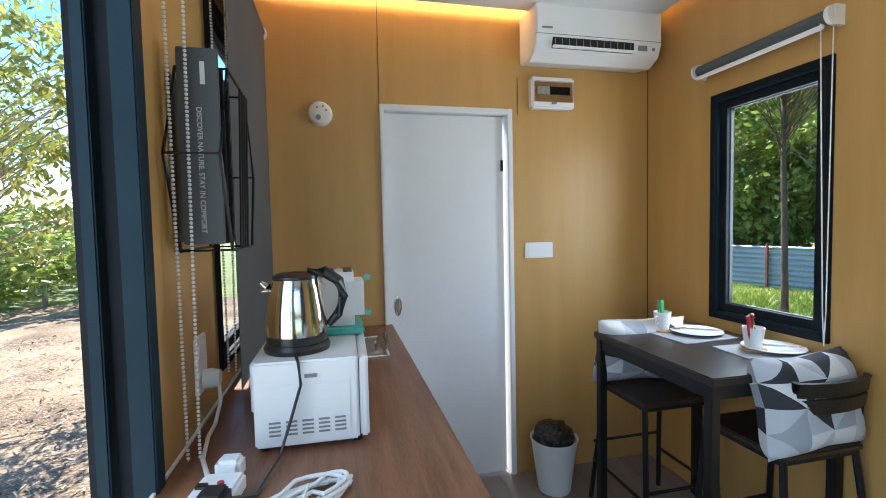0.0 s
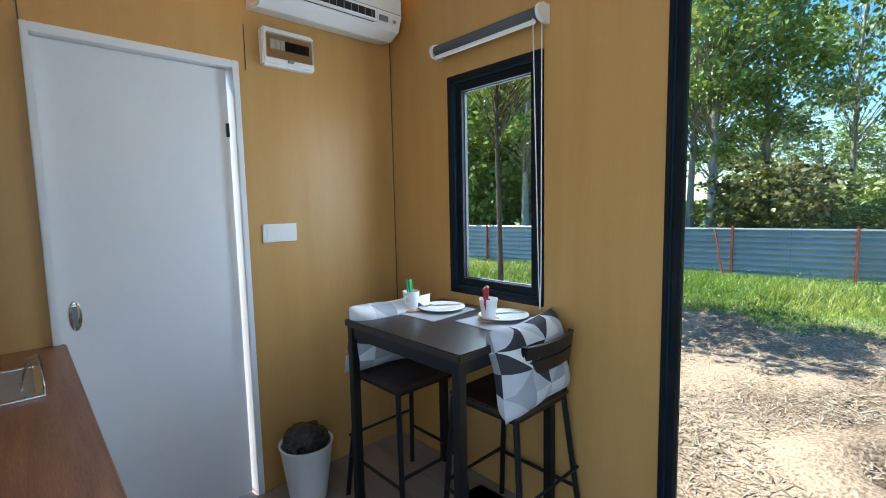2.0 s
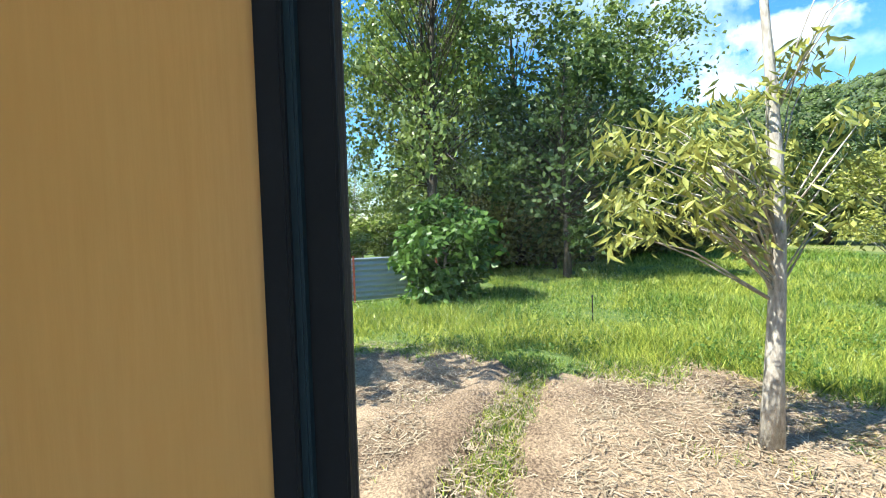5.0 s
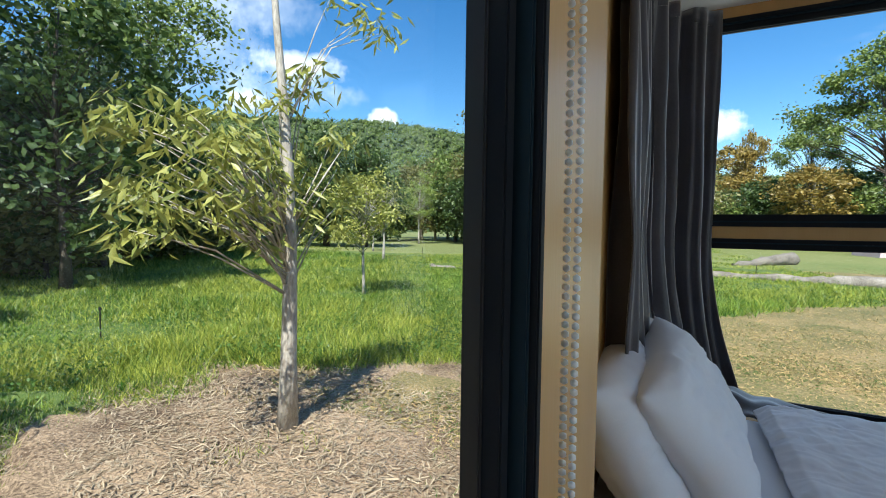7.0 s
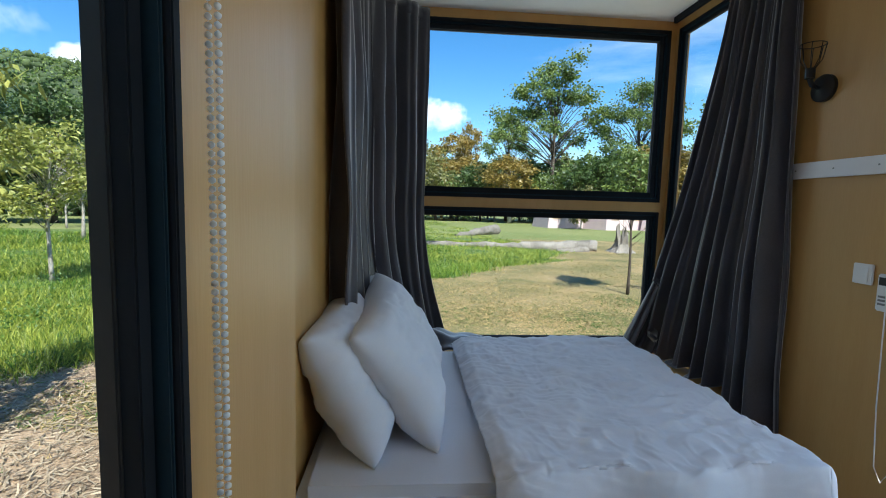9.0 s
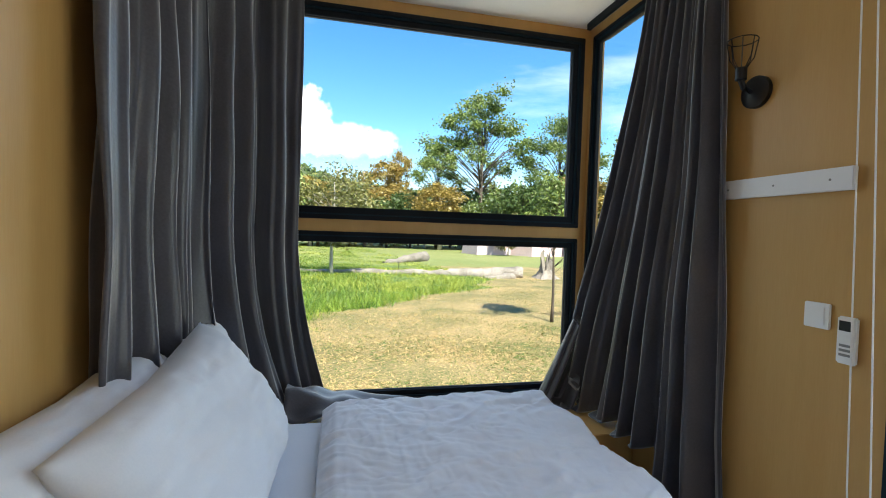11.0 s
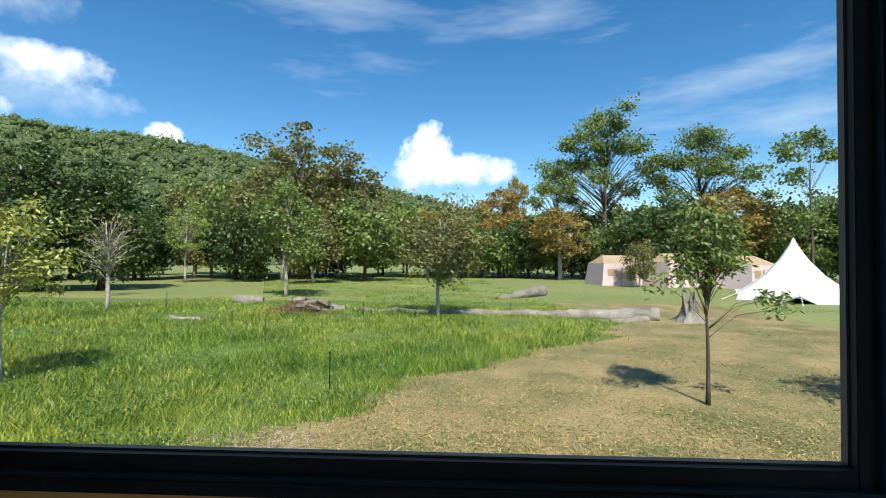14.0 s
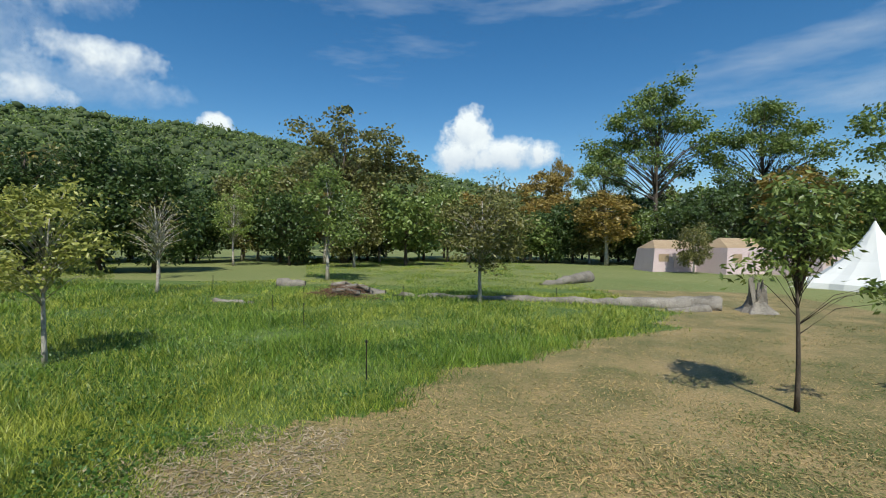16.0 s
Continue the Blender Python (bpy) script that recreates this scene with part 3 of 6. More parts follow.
curtain("curtain_1", [(2.19, -3.60), (2.18, -4.4), (2.02, -4.82), (1.80, -4.93)], 2.64, 0.50, 8, 0.052, "dark charcoal velvet curtain gathered beside the pillows", 0.06)
curtain("curtain_2", [(0.075, -3.87), (0.085, -4.35), (0.13, -4.82), (0.46, -4.93)], 2.64, 0.06, 8, 0.054, "dark charcoal velvet curtain draped over the corner window", 0.03, gather=0.63, swing=0.1)
for i, (a, b) in enumerate((((2.19, -3.70), (2.19, -4.98)), ((0.06, -3.80), (0.06, -4.98)))):
    t = thing("curtain_rail", a[0], a[1], 2.66, "slim dark curtain rail under the ceiling", "curtain rail", "curtain rails")
    part("rail", box(-0.012, 0.012, b[1] - a[1], 0, 0.0, 0.04), FRAME, t)
# dark hem of the curtain lying on the ledge
t = thing("folded_throw", 1.45, -4.76, 0.287, "dark charcoal curtain hem lying on the ledge", "cloth")
cloth_sheet("cloth", lambda u, v: (-0.42 + u * 0.80, -0.13 + v * 0.36, 0.012 + (0.07 + 0.16 * u) * (0.55 + 0.45 * math.sin(v * 3.1)) + 0.035 * noise.noise(Vector((u * 6, v * 5, 1)))), 40, 20, CURTAIN, t, thick=0.01)


# ---- kitchen and table, large things ----
t = thing("counter_cabinet", 0.30, -0.79, 0, "white kitchen base cabinet under a walnut worktop", "cabinet")
part("body", box(-0.29, 0.285, -0.77, 0.78, 0.06, 0.866), WHITE, t, bevel=0.003)
part("plinth", box(-0.28, 0.24, -0.75, 0.77, 0.0, 0.058), BLACKP, t)
for k in range(3):
    part("door", box(0.287, 0.303, -0.765 + k * 0.515, -0.255 + k * 0.515, 0.07, 0.862), WHITE, t, bevel=0.003)
t = thing("worktop", 0.3125, -0.80, 0.87, "walnut laminate worktop along the kitchen wall", "worktop")
bm = box(-0.3105, 0.3125, -0.80, 0.798, 0.0, 0.03)
part("slab", bm, COUNTER, t, bevel=0.003)
EDGE = mat("worktop_edge_band", (0.34, 0.17, 0.09), (0.44, 0.24, 0.13), 0.45, 5, 45, 0.6, 0.03)
part("front_edge_band", box(0.3128, 0.3145, -0.80, 0.795, 0.002, 0.028), EDGE, t, "lighter brown edge band")
part("end_edge_band", box(-0.308, 0.3125, -0.802, -0.8003, 0.002, 0.028), EDGE, t, "lighter brown edge band")
part("back_seal", box(-0.3105, -0.304, -0.795, 0.795, 0.0305, 0.036), WHITEP, t, "thin white silicone seal")

t = thing("bar_table", 1.85, -0.755, 0, "dark bar table with black steel legs against the wall", "table")
part("tabletop", box(-0.295, 0.295, -0.36, 0.36, 0.852, 0.882), TABLE, t, bevel=0.004)
for sx in (-1, 1):
    for sy in (-1, 1):
        part("leg", box(sx * 0.27 - 0.018, sx * 0.27 + 0.018, sy * 0.33 - 0.018, sy * 0.33 + 0.018, 0, 0.852), BLACKM, t, bevel=0.002)
for sx in (-1, 1):
    part("apron", box(sx * 0.27 - 0.012, sx * 0.27 + 0.012, -0.31, 0.31, 0.80, 0.85), BLACKM, t, bevel=0.002)
for sy in (-1, 1):
    part("apron", box(-0.25, 0.25, sy * 0.33 - 0.012, sy * 0.33 + 0.012, 0.80, 0.85), BLACKM, t, bevel=0.002)


def bar_chair(x, y, rz, label):
    t = thing("bar_chair", x, y, 0, label, "chair", "chairs at the bar table", rz=rz)
    part("seat", box(-0.175, 0.175, -0.17, 0.17, 0.605, 0.628), SEAT, t, bevel=0.006)
    for sx in (-1, 1):
        part("leg", tube([(sx * 0.19, 0.20, 0), (sx * 0.165, 0.155, 0.60)], 0.012, 8), BLACKM, t, smooth=True)
        part("back_post", tube([(sx * 0.20, -0.22, 0), (sx * 0.155, -0.155, 0.60), (sx * 0.152, -0.168, 0.75), (sx * 0.150, -0.19, 0.88)], 0.012, 8), BLACKM, t, smooth=True)
        part("side_rail", tube([(sx * 0.192, 0.185, 0.21), (sx * 0.192, -0.20, 0.21)], 0.008, 6), BLACKM, t)
    part("foot_rail", tube([(-0.183, 0.182, 0.24), (0.183, 0.182, 0.24)], 0.009, 6), BLACKM, t)
    part("stretcher", tube([(-0.19, -0.20, 0.30), (0.19, -0.20, 0.30)], 0.008, 6), BLACKM, t)
    part("seat_frame", box(-0.165, 0.165, -0.16, 0.16, 0.588, 0.604), BLACKM, t)
    for z0, z1, yy in ((0.772, 0.821, -0.180), (0.829, 0.878, -0.188)):
        vs = []
        n = 12
        for k in range(n + 1):
            a = k / n * 2 - 1
            bow = -0.025 * (1 - a * a)
            vs += [(a * 0.148, yy + bow - 0.008, z0), (a * 0.148, yy + bow + 0.008, z0), (a * 0.148, yy + bow + 0.008 - 0.007, z1), (a * 0.148, yy + bow - 0.008 - 0.007, z1)]
        fs = [(4 * k + i, 4 * k + (i + 1) % 4, 4 * k + 4 + (i + 1) % 4, 4 * k + 4 + i) for k in range(n) for i in range(4)] + [(0, 1, 2, 3), (4 * n, 4 * n + 3, 4 * n + 2, 4 * n + 1)]
        mesh_object("back_slat", vs, fs, BLACKM, t)
    return t


bar_chair(1.93, -1.02, 0, "black steel bar chair with curved back slats")
bar_chair(1.79, -0.525, 180, "black steel bar chair with its back to the wall")


# ---- outdoors ----
GZ = -0.80
rng = np.random.default_rng(7)
G_Y = [-60, -29, -25.4, -20.2, -15.2, -11.4, -9.2, -8.5, -6.5, -4.0, -1.7, 1.0, 14]
G_X = [-2, -4.5, -5.9, -4.4, 1.0, 3.6, 4.65, 5.0, 7.5, 8.4, 10.0, 10.0, 9.5]


def edge_x(y):
    return np.interp(y, G_Y, G_X) + 0.35 * np.sin(y * 1.7) + 0.25 * np.sin(y * 3.9 + 1)


def axis_steps(lo, hi, fine_lo, fine_hi, step):
    far = [lo, lo * 0.55, lo * 0.3, lo * 0.16] if lo < -50 else [lo]
    a = np.arange(fine_lo, fine_hi + 1e-6, step)
    return np.concatenate([[v for v in far if v < fine_lo - 2], a, [v for v in (hi * 0.03, hi * 0.16, hi * 0.3, hi * 0.55, hi) if v > fine_hi + 2]])


gx, gy = axis_steps(-1500, 1500, -14, 18, 0.25), axis_steps(-1500, 1500, -32, 14, 0.25)
RUT_A, RUT_B = Vector((5.2, -2.15, 0)), Vector((8.7, -4.05, 0))
X, Y = np.meshgrid(gx, gy)
verts = np.stack([X.ravel(), Y.ravel(), np.full(X.size, GZ)], 1)
for i, v in enumerate(verts):
    if abs(v[0]) < 30 and -45 < v[1] < 20:
        verts[i, 2] += 0.03 * noise.noise(Vector((v[0] * 0.5, v[1] * 0.5, 0)))
        if 3 < v[0] < 11 and -8 < v[1] < 6:
            verts[i, 2] += 0.05 * noise.noise(Vector((v[0] * 1.3, v[1] * 1.3, 5)))
        if 4.5 < v[0] < 9.5 and -5.5 < v[1] < -1:
            q = Vector((v[0], v[1], 0))
            ax = RUT_B - RUT_A
            f = min(1, max(0, (q - RUT_A).dot(ax) / ax.length_squared))
            off = (q - RUT_A - ax * f).length + 0.1 * noise.noise(q * 1.5)
            verts[i, 2] += 0.10 * math.exp(-((off - 0.45) / 0.25) ** 2) - 0.20 * math.exp(-(off / 0.22) ** 2)
nu = len(gx)
faces = [(j * nu + i, j * nu + i + 1, (j + 1) * nu + i + 1, (j + 1) * nu + i) for j in range(len(gy) - 1) for i in range(nu - 1)]
ground = mesh_object("ground", verts, faces, MULCH, None, True)
for m in (LAWN, MEADOW, FARG):
    ground.data.materials.append(m)
idx = []
for f in faces:
    cx, cy = verts[list(f), 0].mean(), verts[list(f), 1].mean()
    n_ = noise.noise(Vector((cx * 0.4, cy * 0.4, 2)))
    bare = -43 < math.degrees(math.atan2(cx - 1, -4.7 - cy)) * -1 < -24 and 33 + 3 * n_ < math.hypot(cx - 1, cy + 4.7) < 60
    if bare:
        idx.append(0)
    elif abs(cx) > 40 or cy < -45 or cy > 25:
        idx.append(3)
    elif cx > edge_x(cy) and cy < 13:
        idx.append(2)
    elif cx < (3.0 if cy > -6.5 else 5.0) + n_ * 2.5 and cy < -4 + n_ * 2:
        idx.append(1)
    elif cx < -9 and cy > -4:
        idx.append(2)
    else:
        idx.append(0)
ground.data.polygons.foreach_set("material_index", idx)
tagged(ground, "straw-strewn ground running into dry lawn and meadow", "ground", kind="structure")


def quick_mesh(name, verts, quads, material, parent, label="", tris=False):
    me = bpy.data.meshes.new(name)
    k = 3 if tris else 4
    nf = len(quads)
    me.vertices.add(len(verts))
    me.vertices.foreach_set("co", np.asarray(verts, np.float32).ravel())
    me.loops.add(nf * k)
    me.loops.foreach_set("vertex_index", np.asarray(quads, np.int32).ravel())
    me.polygons.add(nf)
    me.polygons.foreach_set("loop_start", np.arange(0, nf * k, k, dtype=np.int32))
    me.update(calc_edges=True)
    me.materials.append(material)
    ob = new(name, me)
    ob.parent = parent
    return tagged(ob, label)


def leaves(centres, length, width, droop, r):
    """Folded diamond leaves, two triangles each side of the midrib, hanging by droop (0 random, 1 straight down)."""
    n = len(centres)
    d = r.normal(size=(n, 3))
    d /= np.linalg.norm(d, axis=1)[:, None]
    d[:, 2] = d[:, 2] * (1 - droop) - droop
    d /= np.linalg.norm(d, axis=1)[:, None]
    s = np.cross(d, r.normal(size=(n, 3)))
    s /= np.linalg.norm(s, axis=1)[:, None] + 1e-9
    ln = length * r.uniform(0.6, 1.25, (n, 1))
    wd = width * r.uniform(0.7, 1.2, (n, 1))
    up = np.cross(s, d) * wd * 0.35
    a, b = centres, centres + d * ln
    mid = centres + d * ln * 0.45
    v = np.stack([a, mid + s * wd + up, b, mid - s * wd + up], 1).reshape(-1, 3)
    q = np.arange(n * 4).reshape(-1, 4)
    return v, np.concatenate([q[:, [0, 1, 2]], q[:, [0, 2, 3]]])


def make_tree(name, x, y, height, radius, crowns, leaf_kind, n_leaf, leaf_len, leaf_wid, label, bark=None, droop=0.35, seed=1, lean=(0, 0), clumps=40, clump_r=0.35, category="tree", group="", limb_from=0.3, cz=GZ, limb_r=0.22):
    """Tapered trunk, limbs to leaf clumps spread through ellipsoids (cx, cy, cz, rx, ry, rz) given above the base."""
    r = np.random.default_rng(seed)
    bark = bark or BARK
    height = min(height, (0.86 if height < 5.5 or radius > 0.1 else 1.15) * max(c[2] + c[5] for c in crowns))
    t = thing(name, x, y, cz, label, category, group)
    ks = np.linspace(0, 1, 9)
    path = [(lean[0] * k + 0.02 * height * math.sin(5 * k + seed) * k, lean[1] * k + 0.02 * height * math.cos(4 * k + seed) * k, height * k - 0.06 * (k == 0)) for k in ks]
    radii = [radius * ((1.25 if k == 0 else 1) * (1 - 0.85 * k)) + 0.004 for k in ks]
    tv, tf = tube_data(path, radii, 9)
    mesh_object("trunk", tv, tf, bark, t, True)
    tot = sum(c[3] * c[4] * c[5] for c in crowns)
    cl = []
    for c in crowns:
        m = max(3, int(clumps * c[3] * c[4] * c[5] / tot))
        p = r.normal(size=(m, 3))
        p /= np.linalg.norm(p, axis=1)[:, None]
        p *= r.uniform(0.25, 1, (m, 1)) ** 0.5
        cl.append(p * np.array(c[3:6]) + np.array(c[0:3]))
    cl = np.concatenate(cl)
    bv, bf = [], []
    for c in cl:
        k = min(0.97, max(limb_from, (c[2] / height) * 0.72 - 0.02))
        i = k * 8
        a = Vector(path[int(i)]).lerp(Vector(path[min(8, int(i) + 1)]), i - int(i))
        b = Vector(c)
        mid = a.lerp(b, 0.5) + Vector((0, 0, 0.10 * (b - a).length)) + Vector(r.normal(size=3)) * 0.04 * (b - a).length
        r0 = max(0.006, radius * (1 - k) * limb_r + 0.004)
        v, f = tube_data([a, mid, b], [r0, r0 * 0.65, r0 * 0.25], 5)
        o = len(bv)
        bv += v
        bf += [tuple(q + o for q in g) for g in f]
    mesh_object("branchwork", bv, bf, bark, t, True)
    per = max(1, n_leaf // len(cl))
    cen = np.repeat(cl, per, axis=0) + r.normal(size=(len(cl) * per, 3)) * np.array([1, 1, 0.65]) * clump_r * r.uniform(0.5, 1.3, (len(cl), 1)).repeat(per, axis=0)
    lv, lq = leaves(cen, leaf_len, leaf_wid, droop, r)
    quick_mesh("crown", lv, lq, LEAF[leaf_kind], t, tris=True)
    return t


def far_copy(src, x, y, s, sz, rz):
    return copy_thing(src, pose(x, y, GZ, 0, 0, rz) @ Matrix.Diagonal((s, s, sz, 1)))


# the young tree outside the tall window
make_tree("young_tree", 5.65, -5.37, 5.6, 0.092, [(0.2, 0.85, 2.65, 0.75, 1.0, 0.8), (0, -0.45, 2.6, 0.55, 0.5, 0.8), (-0.2, -1.0, 4.7, 0.4, 0.6, 0.3), (0, 0.1, 3.7, 0.4, 0.5, 0.4)],
          "yellow", 1900, 0.19, 0.021, "young rubber tree with pale bark and drooping leaves", droop=0.62, seed=3, clumps=62, clump_r=0.13, limb_from=0.24, limb_r=0.15)
# the young tree on the lawn
make_tree("young_tree", -3.67, -12.73, 3.9, 0.036, [(0, 0, 3.0, 0.6, 0.6, 0.8), (0.75, 0.2, 2.3, 0.25, 0.3, 0.2), (-1.1, 0.3, 2.0, 0.3, 0.3, 0.2)],
          "green", 2600, 0.15, 0.026, "slim young tree with a thin trunk on the dry lawn", BARKD, droop=0.5, seed=5, clumps=75, clump_r=0.13, group="young trees in the field")
make_tree("young_tree", 10.4, -13.2, 4.0, 0.05, [(0, 0, 2.7, 1.2, 1.2, 1.2)], "yellow", 3200, 0.15, 0.03, "slim young tree in the tall grass", droop=0.45, seed=6, clumps=70, clump_r=0.17, group="young trees in the field")
make_tree("young_tree", 1.9, -24.7, 5.4, 0.09, [(0, 0, 3.4, 2.1, 2.1, 1.9)], "olive", 4200, 0.22, 0.05, "round young tree in the meadow", droop=0.4, seed=7, clumps=90, clump_r=0.26, group="young trees in the field")
make_tree("field_tree", 12.7, -34.5, 7.6, 0.13, [(0, 0, 5.5, 2.2, 2.2, 2.2), (-1.6, 0.5, 3.4, 1.5, 1.4, 1.2)], "green", 4600, 0.26, 0.08, "pale-trunked tree with a light green crown", droop=0.35, seed=8, clumps=80, clump_r=0.3)
BARE = make_tree("bare_tree", 17.8, -25.3, 5.0, 0.085, [(0, 0, 3.5, 1.5, 1.5, 1.6)], "olive", 420, 0.2, 0.05, "thin half-bare tree in the meadow", droop=0.4, seed=9, clumps=48, clump_r=0.2, limb_r=0.4)
make_tree("leafy_bush", 15.0, -3.7, 3.2, 0.08, [(0, 0.2, 1.5, 1.15, 1.35, 1.4), (0.3, -0.4, 2.3, 1.0, 1.0, 0.9), (-0.5, 0.8, 1.7, 0.7, 0.7, 0.7)], "bush", 5200, 0.27, 0.085, "dense broad-leaved green bush by the fence", droop=0.45, seed=10, clumps=64, clump_r=0.24, category="bush", limb_from=0.05)

# tree kinds for the wood and the far tree line, built once and repeated
GUM = [(0, 0, 20.0, 2.6, 2.6, 1.6), (2.9, 1, 17.6, 2.6, 2.4, 1.3), (-3.2, 0.5, 17.8, 2.6, 2.4, 1.4), (5.6, -1, 15.0, 2.5, 2.2, 1.2), (-5.8, 0, 14.8, 2.4, 2.2, 1.2), (0.8, -2, 16.0, 2.4, 2.4, 1.3),
       (3.4, 2, 12.8, 2.3, 2.2, 1.0), (-3.4, -2, 12.2, 2.3, 2.2, 1.0), (6.8, 1, 11.6, 1.7, 1.7, 0.8), (-1.0, 2.4, 21.4, 1.4, 1.4, 0.9)]
SLIM = [(0, 0, 14.0, 1.3, 1.3, 0.9), (-2.1, 0, 13.2, 1.5, 1.3, 0.8), (2.3, 0.4, 13.0, 1.5, 1.3, 0.8), (0.6, 0, 10.8, 1.2, 1.2, 0.7), (-1.0, 0, 8.6, 1.2, 1.2, 0.7), (1.2, 0, 6.5, 1.4, 1.4, 0.9)]
BIG = [
    make_tree("wood_tree", 21.5, 4.0, 15, 0.20, [(0, 0, 9.5, 3.4, 3.4, 5.5)], "bright", 5200, 0.28, 0.09, "tall slender woodland tree with a loose bright crown", seed=21, clumps=80, clump_r=0.46, group="trees of the wood"),
    make_tree("wood_tree", 24.0, -4.5, 17, 0.26, [(0, 0, 10.5, 4.4, 4.4, 5.8), (1, 1, 4.5, 2.5, 2.5, 2)], "green", 6500, 0.30, 0.095, "tall green woodland tree", BARKD, seed=22, clumps=100, clump_r=0.52, group="trees of the wood"),
    make_tree("wood_tree", 19.5, -9.5, 11, 0.16, [(0, 0, 5.6, 3.6, 3.6, 4.6)], "dark", 6500, 0.29, 0.095, "bushy dark green tree at the wood's edge", BARKD, seed=23, clumps=100, clump_r=0.5, group="trees of the wood"),
    make_tree("far_tree", 20.4, -59.4, 20, 0.45, [(0, 0, 14.2, 6.6, 6.6, 5.0), (-6.5, 0, 11.0, 4.2, 4.2, 3.4), (4, 2, 8, 5, 5, 4), (-2, 0, 7, 6, 6, 4)], "olive", 11000, 0.52, 0.17, "large spreading brown-green tree on the far edge of the field", BARKD, seed=24, clumps=150, clump_r=0.75, group="far tree line"),
    make_tree("far_tree", -17.9, -63.8, 23, 0.42, GUM, "green", 10500, 0.40, 0.13, "tall open-crowned gum tree at the far tree line", BARKD, seed=25, clumps=95, clump_r=0.72, group="far tree line", limb_r=0.36, limb_from=0.16),
    make_tree("far_tree", -5.5, -80, 15, 0.3, [(0, 0, 9.5, 4.2, 4.2, 5)], "ochre", 4200, 0.52, 0.17, "yellowing tree at the far tree line", seed=26, clumps=70, clump_r=0.6, group="far tree line"),
    make_tree("far_tree", 32.4, -37.0, 15, 0.3, [(0, 0, 4.8, 3.6, 3.6, 4.0), (0, 0, 8.8, 2.0, 2.0, 2.8)], "dark", 9000, 0.36, 0.11, "dark dense conifer-like tree", BARKD, seed=27, clumps=120, clump_r=0.55, group="far tree line"),
    make_tree("far_tree", 11.8, -55.6, 9, 0.2, [(0, 0, 5.0, 4.3, 4.3, 4.0)], "green", 4400, 0.5, 0.16, "rounded green tree at the far tree line", BARKD, seed=28, clumps=70, clump_r=0.62, group="far tree line"),
    make_tree("far_tree", 3, -73, 10, 0.2, [(0, 0, 5.6, 4.0, 4.0, 4.6)], "olive", 4200, 0.5, 0.16, "olive-brown tree at the far tree line", seed=29, clumps=66, clump_r=0.62, group="far tree line"),
    make_tree("far_tree", -32.4, -48.5, 14.5, 0.16, SLIM, "green", 2600, 0.36, 0.12, "thin tall tree with separate leaf clumps", BARKD, seed=30, clumps=36, clump_r=0.45, group="far tree line", limb_from=0.2),
    make_tree("far_tree", 28, -58, 9.5, 0.2, [(0, 0, 5.0, 4.4, 4.4, 4.4)], "dark", 4200, 0.5, 0.16, "deep green tree at the far tree line", BARKD, seed=34, clumps=66, clump_r=0.62, group="far tree line"),
]
r = np.random.default_rng(11)
# wood east of the fence, more open northwards; brighter leaf colour there stands for sunlight
for k in range(19):
    y = -22 + k * 2.4 + r.normal() * 0.8
    x = 20 + abs(r.normal()) * 5 + (6 if k % 3 == 0 else 0)
    if y < -8:
        x = np.interp(y, [-24, -8], [30, 21]) + abs(r.normal()) * 4
    far_copy(BIG[0 if y > -4 else (1, 0, 1)[k % 3] if y > -10 else (1, 2, 1)[k % 3]], x, y, r.uniform(0.75, 1.1), r.uniform(0.7, 1.15), r.uniform(0, 360))
UNDER = make_tree("undergrowth_bush", 19.2, 1.5, 3.4, 0.06, [(0, 0, 2.0, 2.0, 2.0, 1.7)], "olive", 3000, 0.25, 0.08, "tangled olive undergrowth at the wood's edge", BARKD, seed=41, clumps=56, clump_r=0.3, category="bush", group="undergrowth", limb_from=0.05)
for k in range(18):
    y = -24 + k * 1.75 + r.normal() * 0.6
    x = np.interp(y, [-24, -10, -4, 20], [30, 20.5, 19.5, 18.5]) + abs(r.normal()) * 3 + (4 if k % 2 else 0)
    if y < -4:
        far_copy(UNDER, x, y, r.uniform(0.9, 1.5), r.uniform(0.7, 1.35), r.uniform(0, 360))
# north bushes: bright leaves paint in sunlight, unlike the olive ones southwards
LIGHT_UNDER = make_tree("undergrowth_bush", 22.5, 2.0, 3.0, 0.05, [(0, 0, 1.7, 2.0, 2.0, 1.5)], "bright", 2600, 0.24, 0.075, "light green undergrowth behind the fence, sunlight put into its leaf colour", seed=42, clumps=44, clump_r=0.3, category="bush", group="undergrowth", limb_from=0.05)
for k in range(16):
    y = -5 + k * 1.9 + r.normal() * 0.5
    far_copy(LIGHT_UNDER, np.interp(y, [-5, 25], [23, 19]) + r.uniform(0, 8), y, r.uniform(0.9, 1.4), r.uniform(0.7, 1.3), r.uniform(0, 360))
for x, y, sz in ((18, 13, 1.6), (21, 16, 1.9), (24.5, 17, 1.6), (20, 19, 2.0), (27, 21, 2.1), (17, 17, 1.5)):
    far_copy(LIGHT_UNDER, x, y, 1.4, sz, x * 53 % 360)
for x, y, sz in ((-8.5, 14.0, 0.9), (-12.0, 18.0, 1.1), (-7.5, 19.5, 1.1), (-15.0, 22.0, 1.3)):
    far_copy(LIGHT_UNDER, x, y, 1.3, sz, x * 47 % 360)
# back row: its north end also takes the leaves coloured as sunlit
for k in range(13):
    y = -34 + k * 3.4
    far_copy(BIG[0 if y > -6 else (1, 10, 7)[k % 3]], 40 + r.uniform(0, 10), y, 1.0, 0.62 if k % 3 == 0 or y > -6 else 1.1, r.uniform(0, 360))
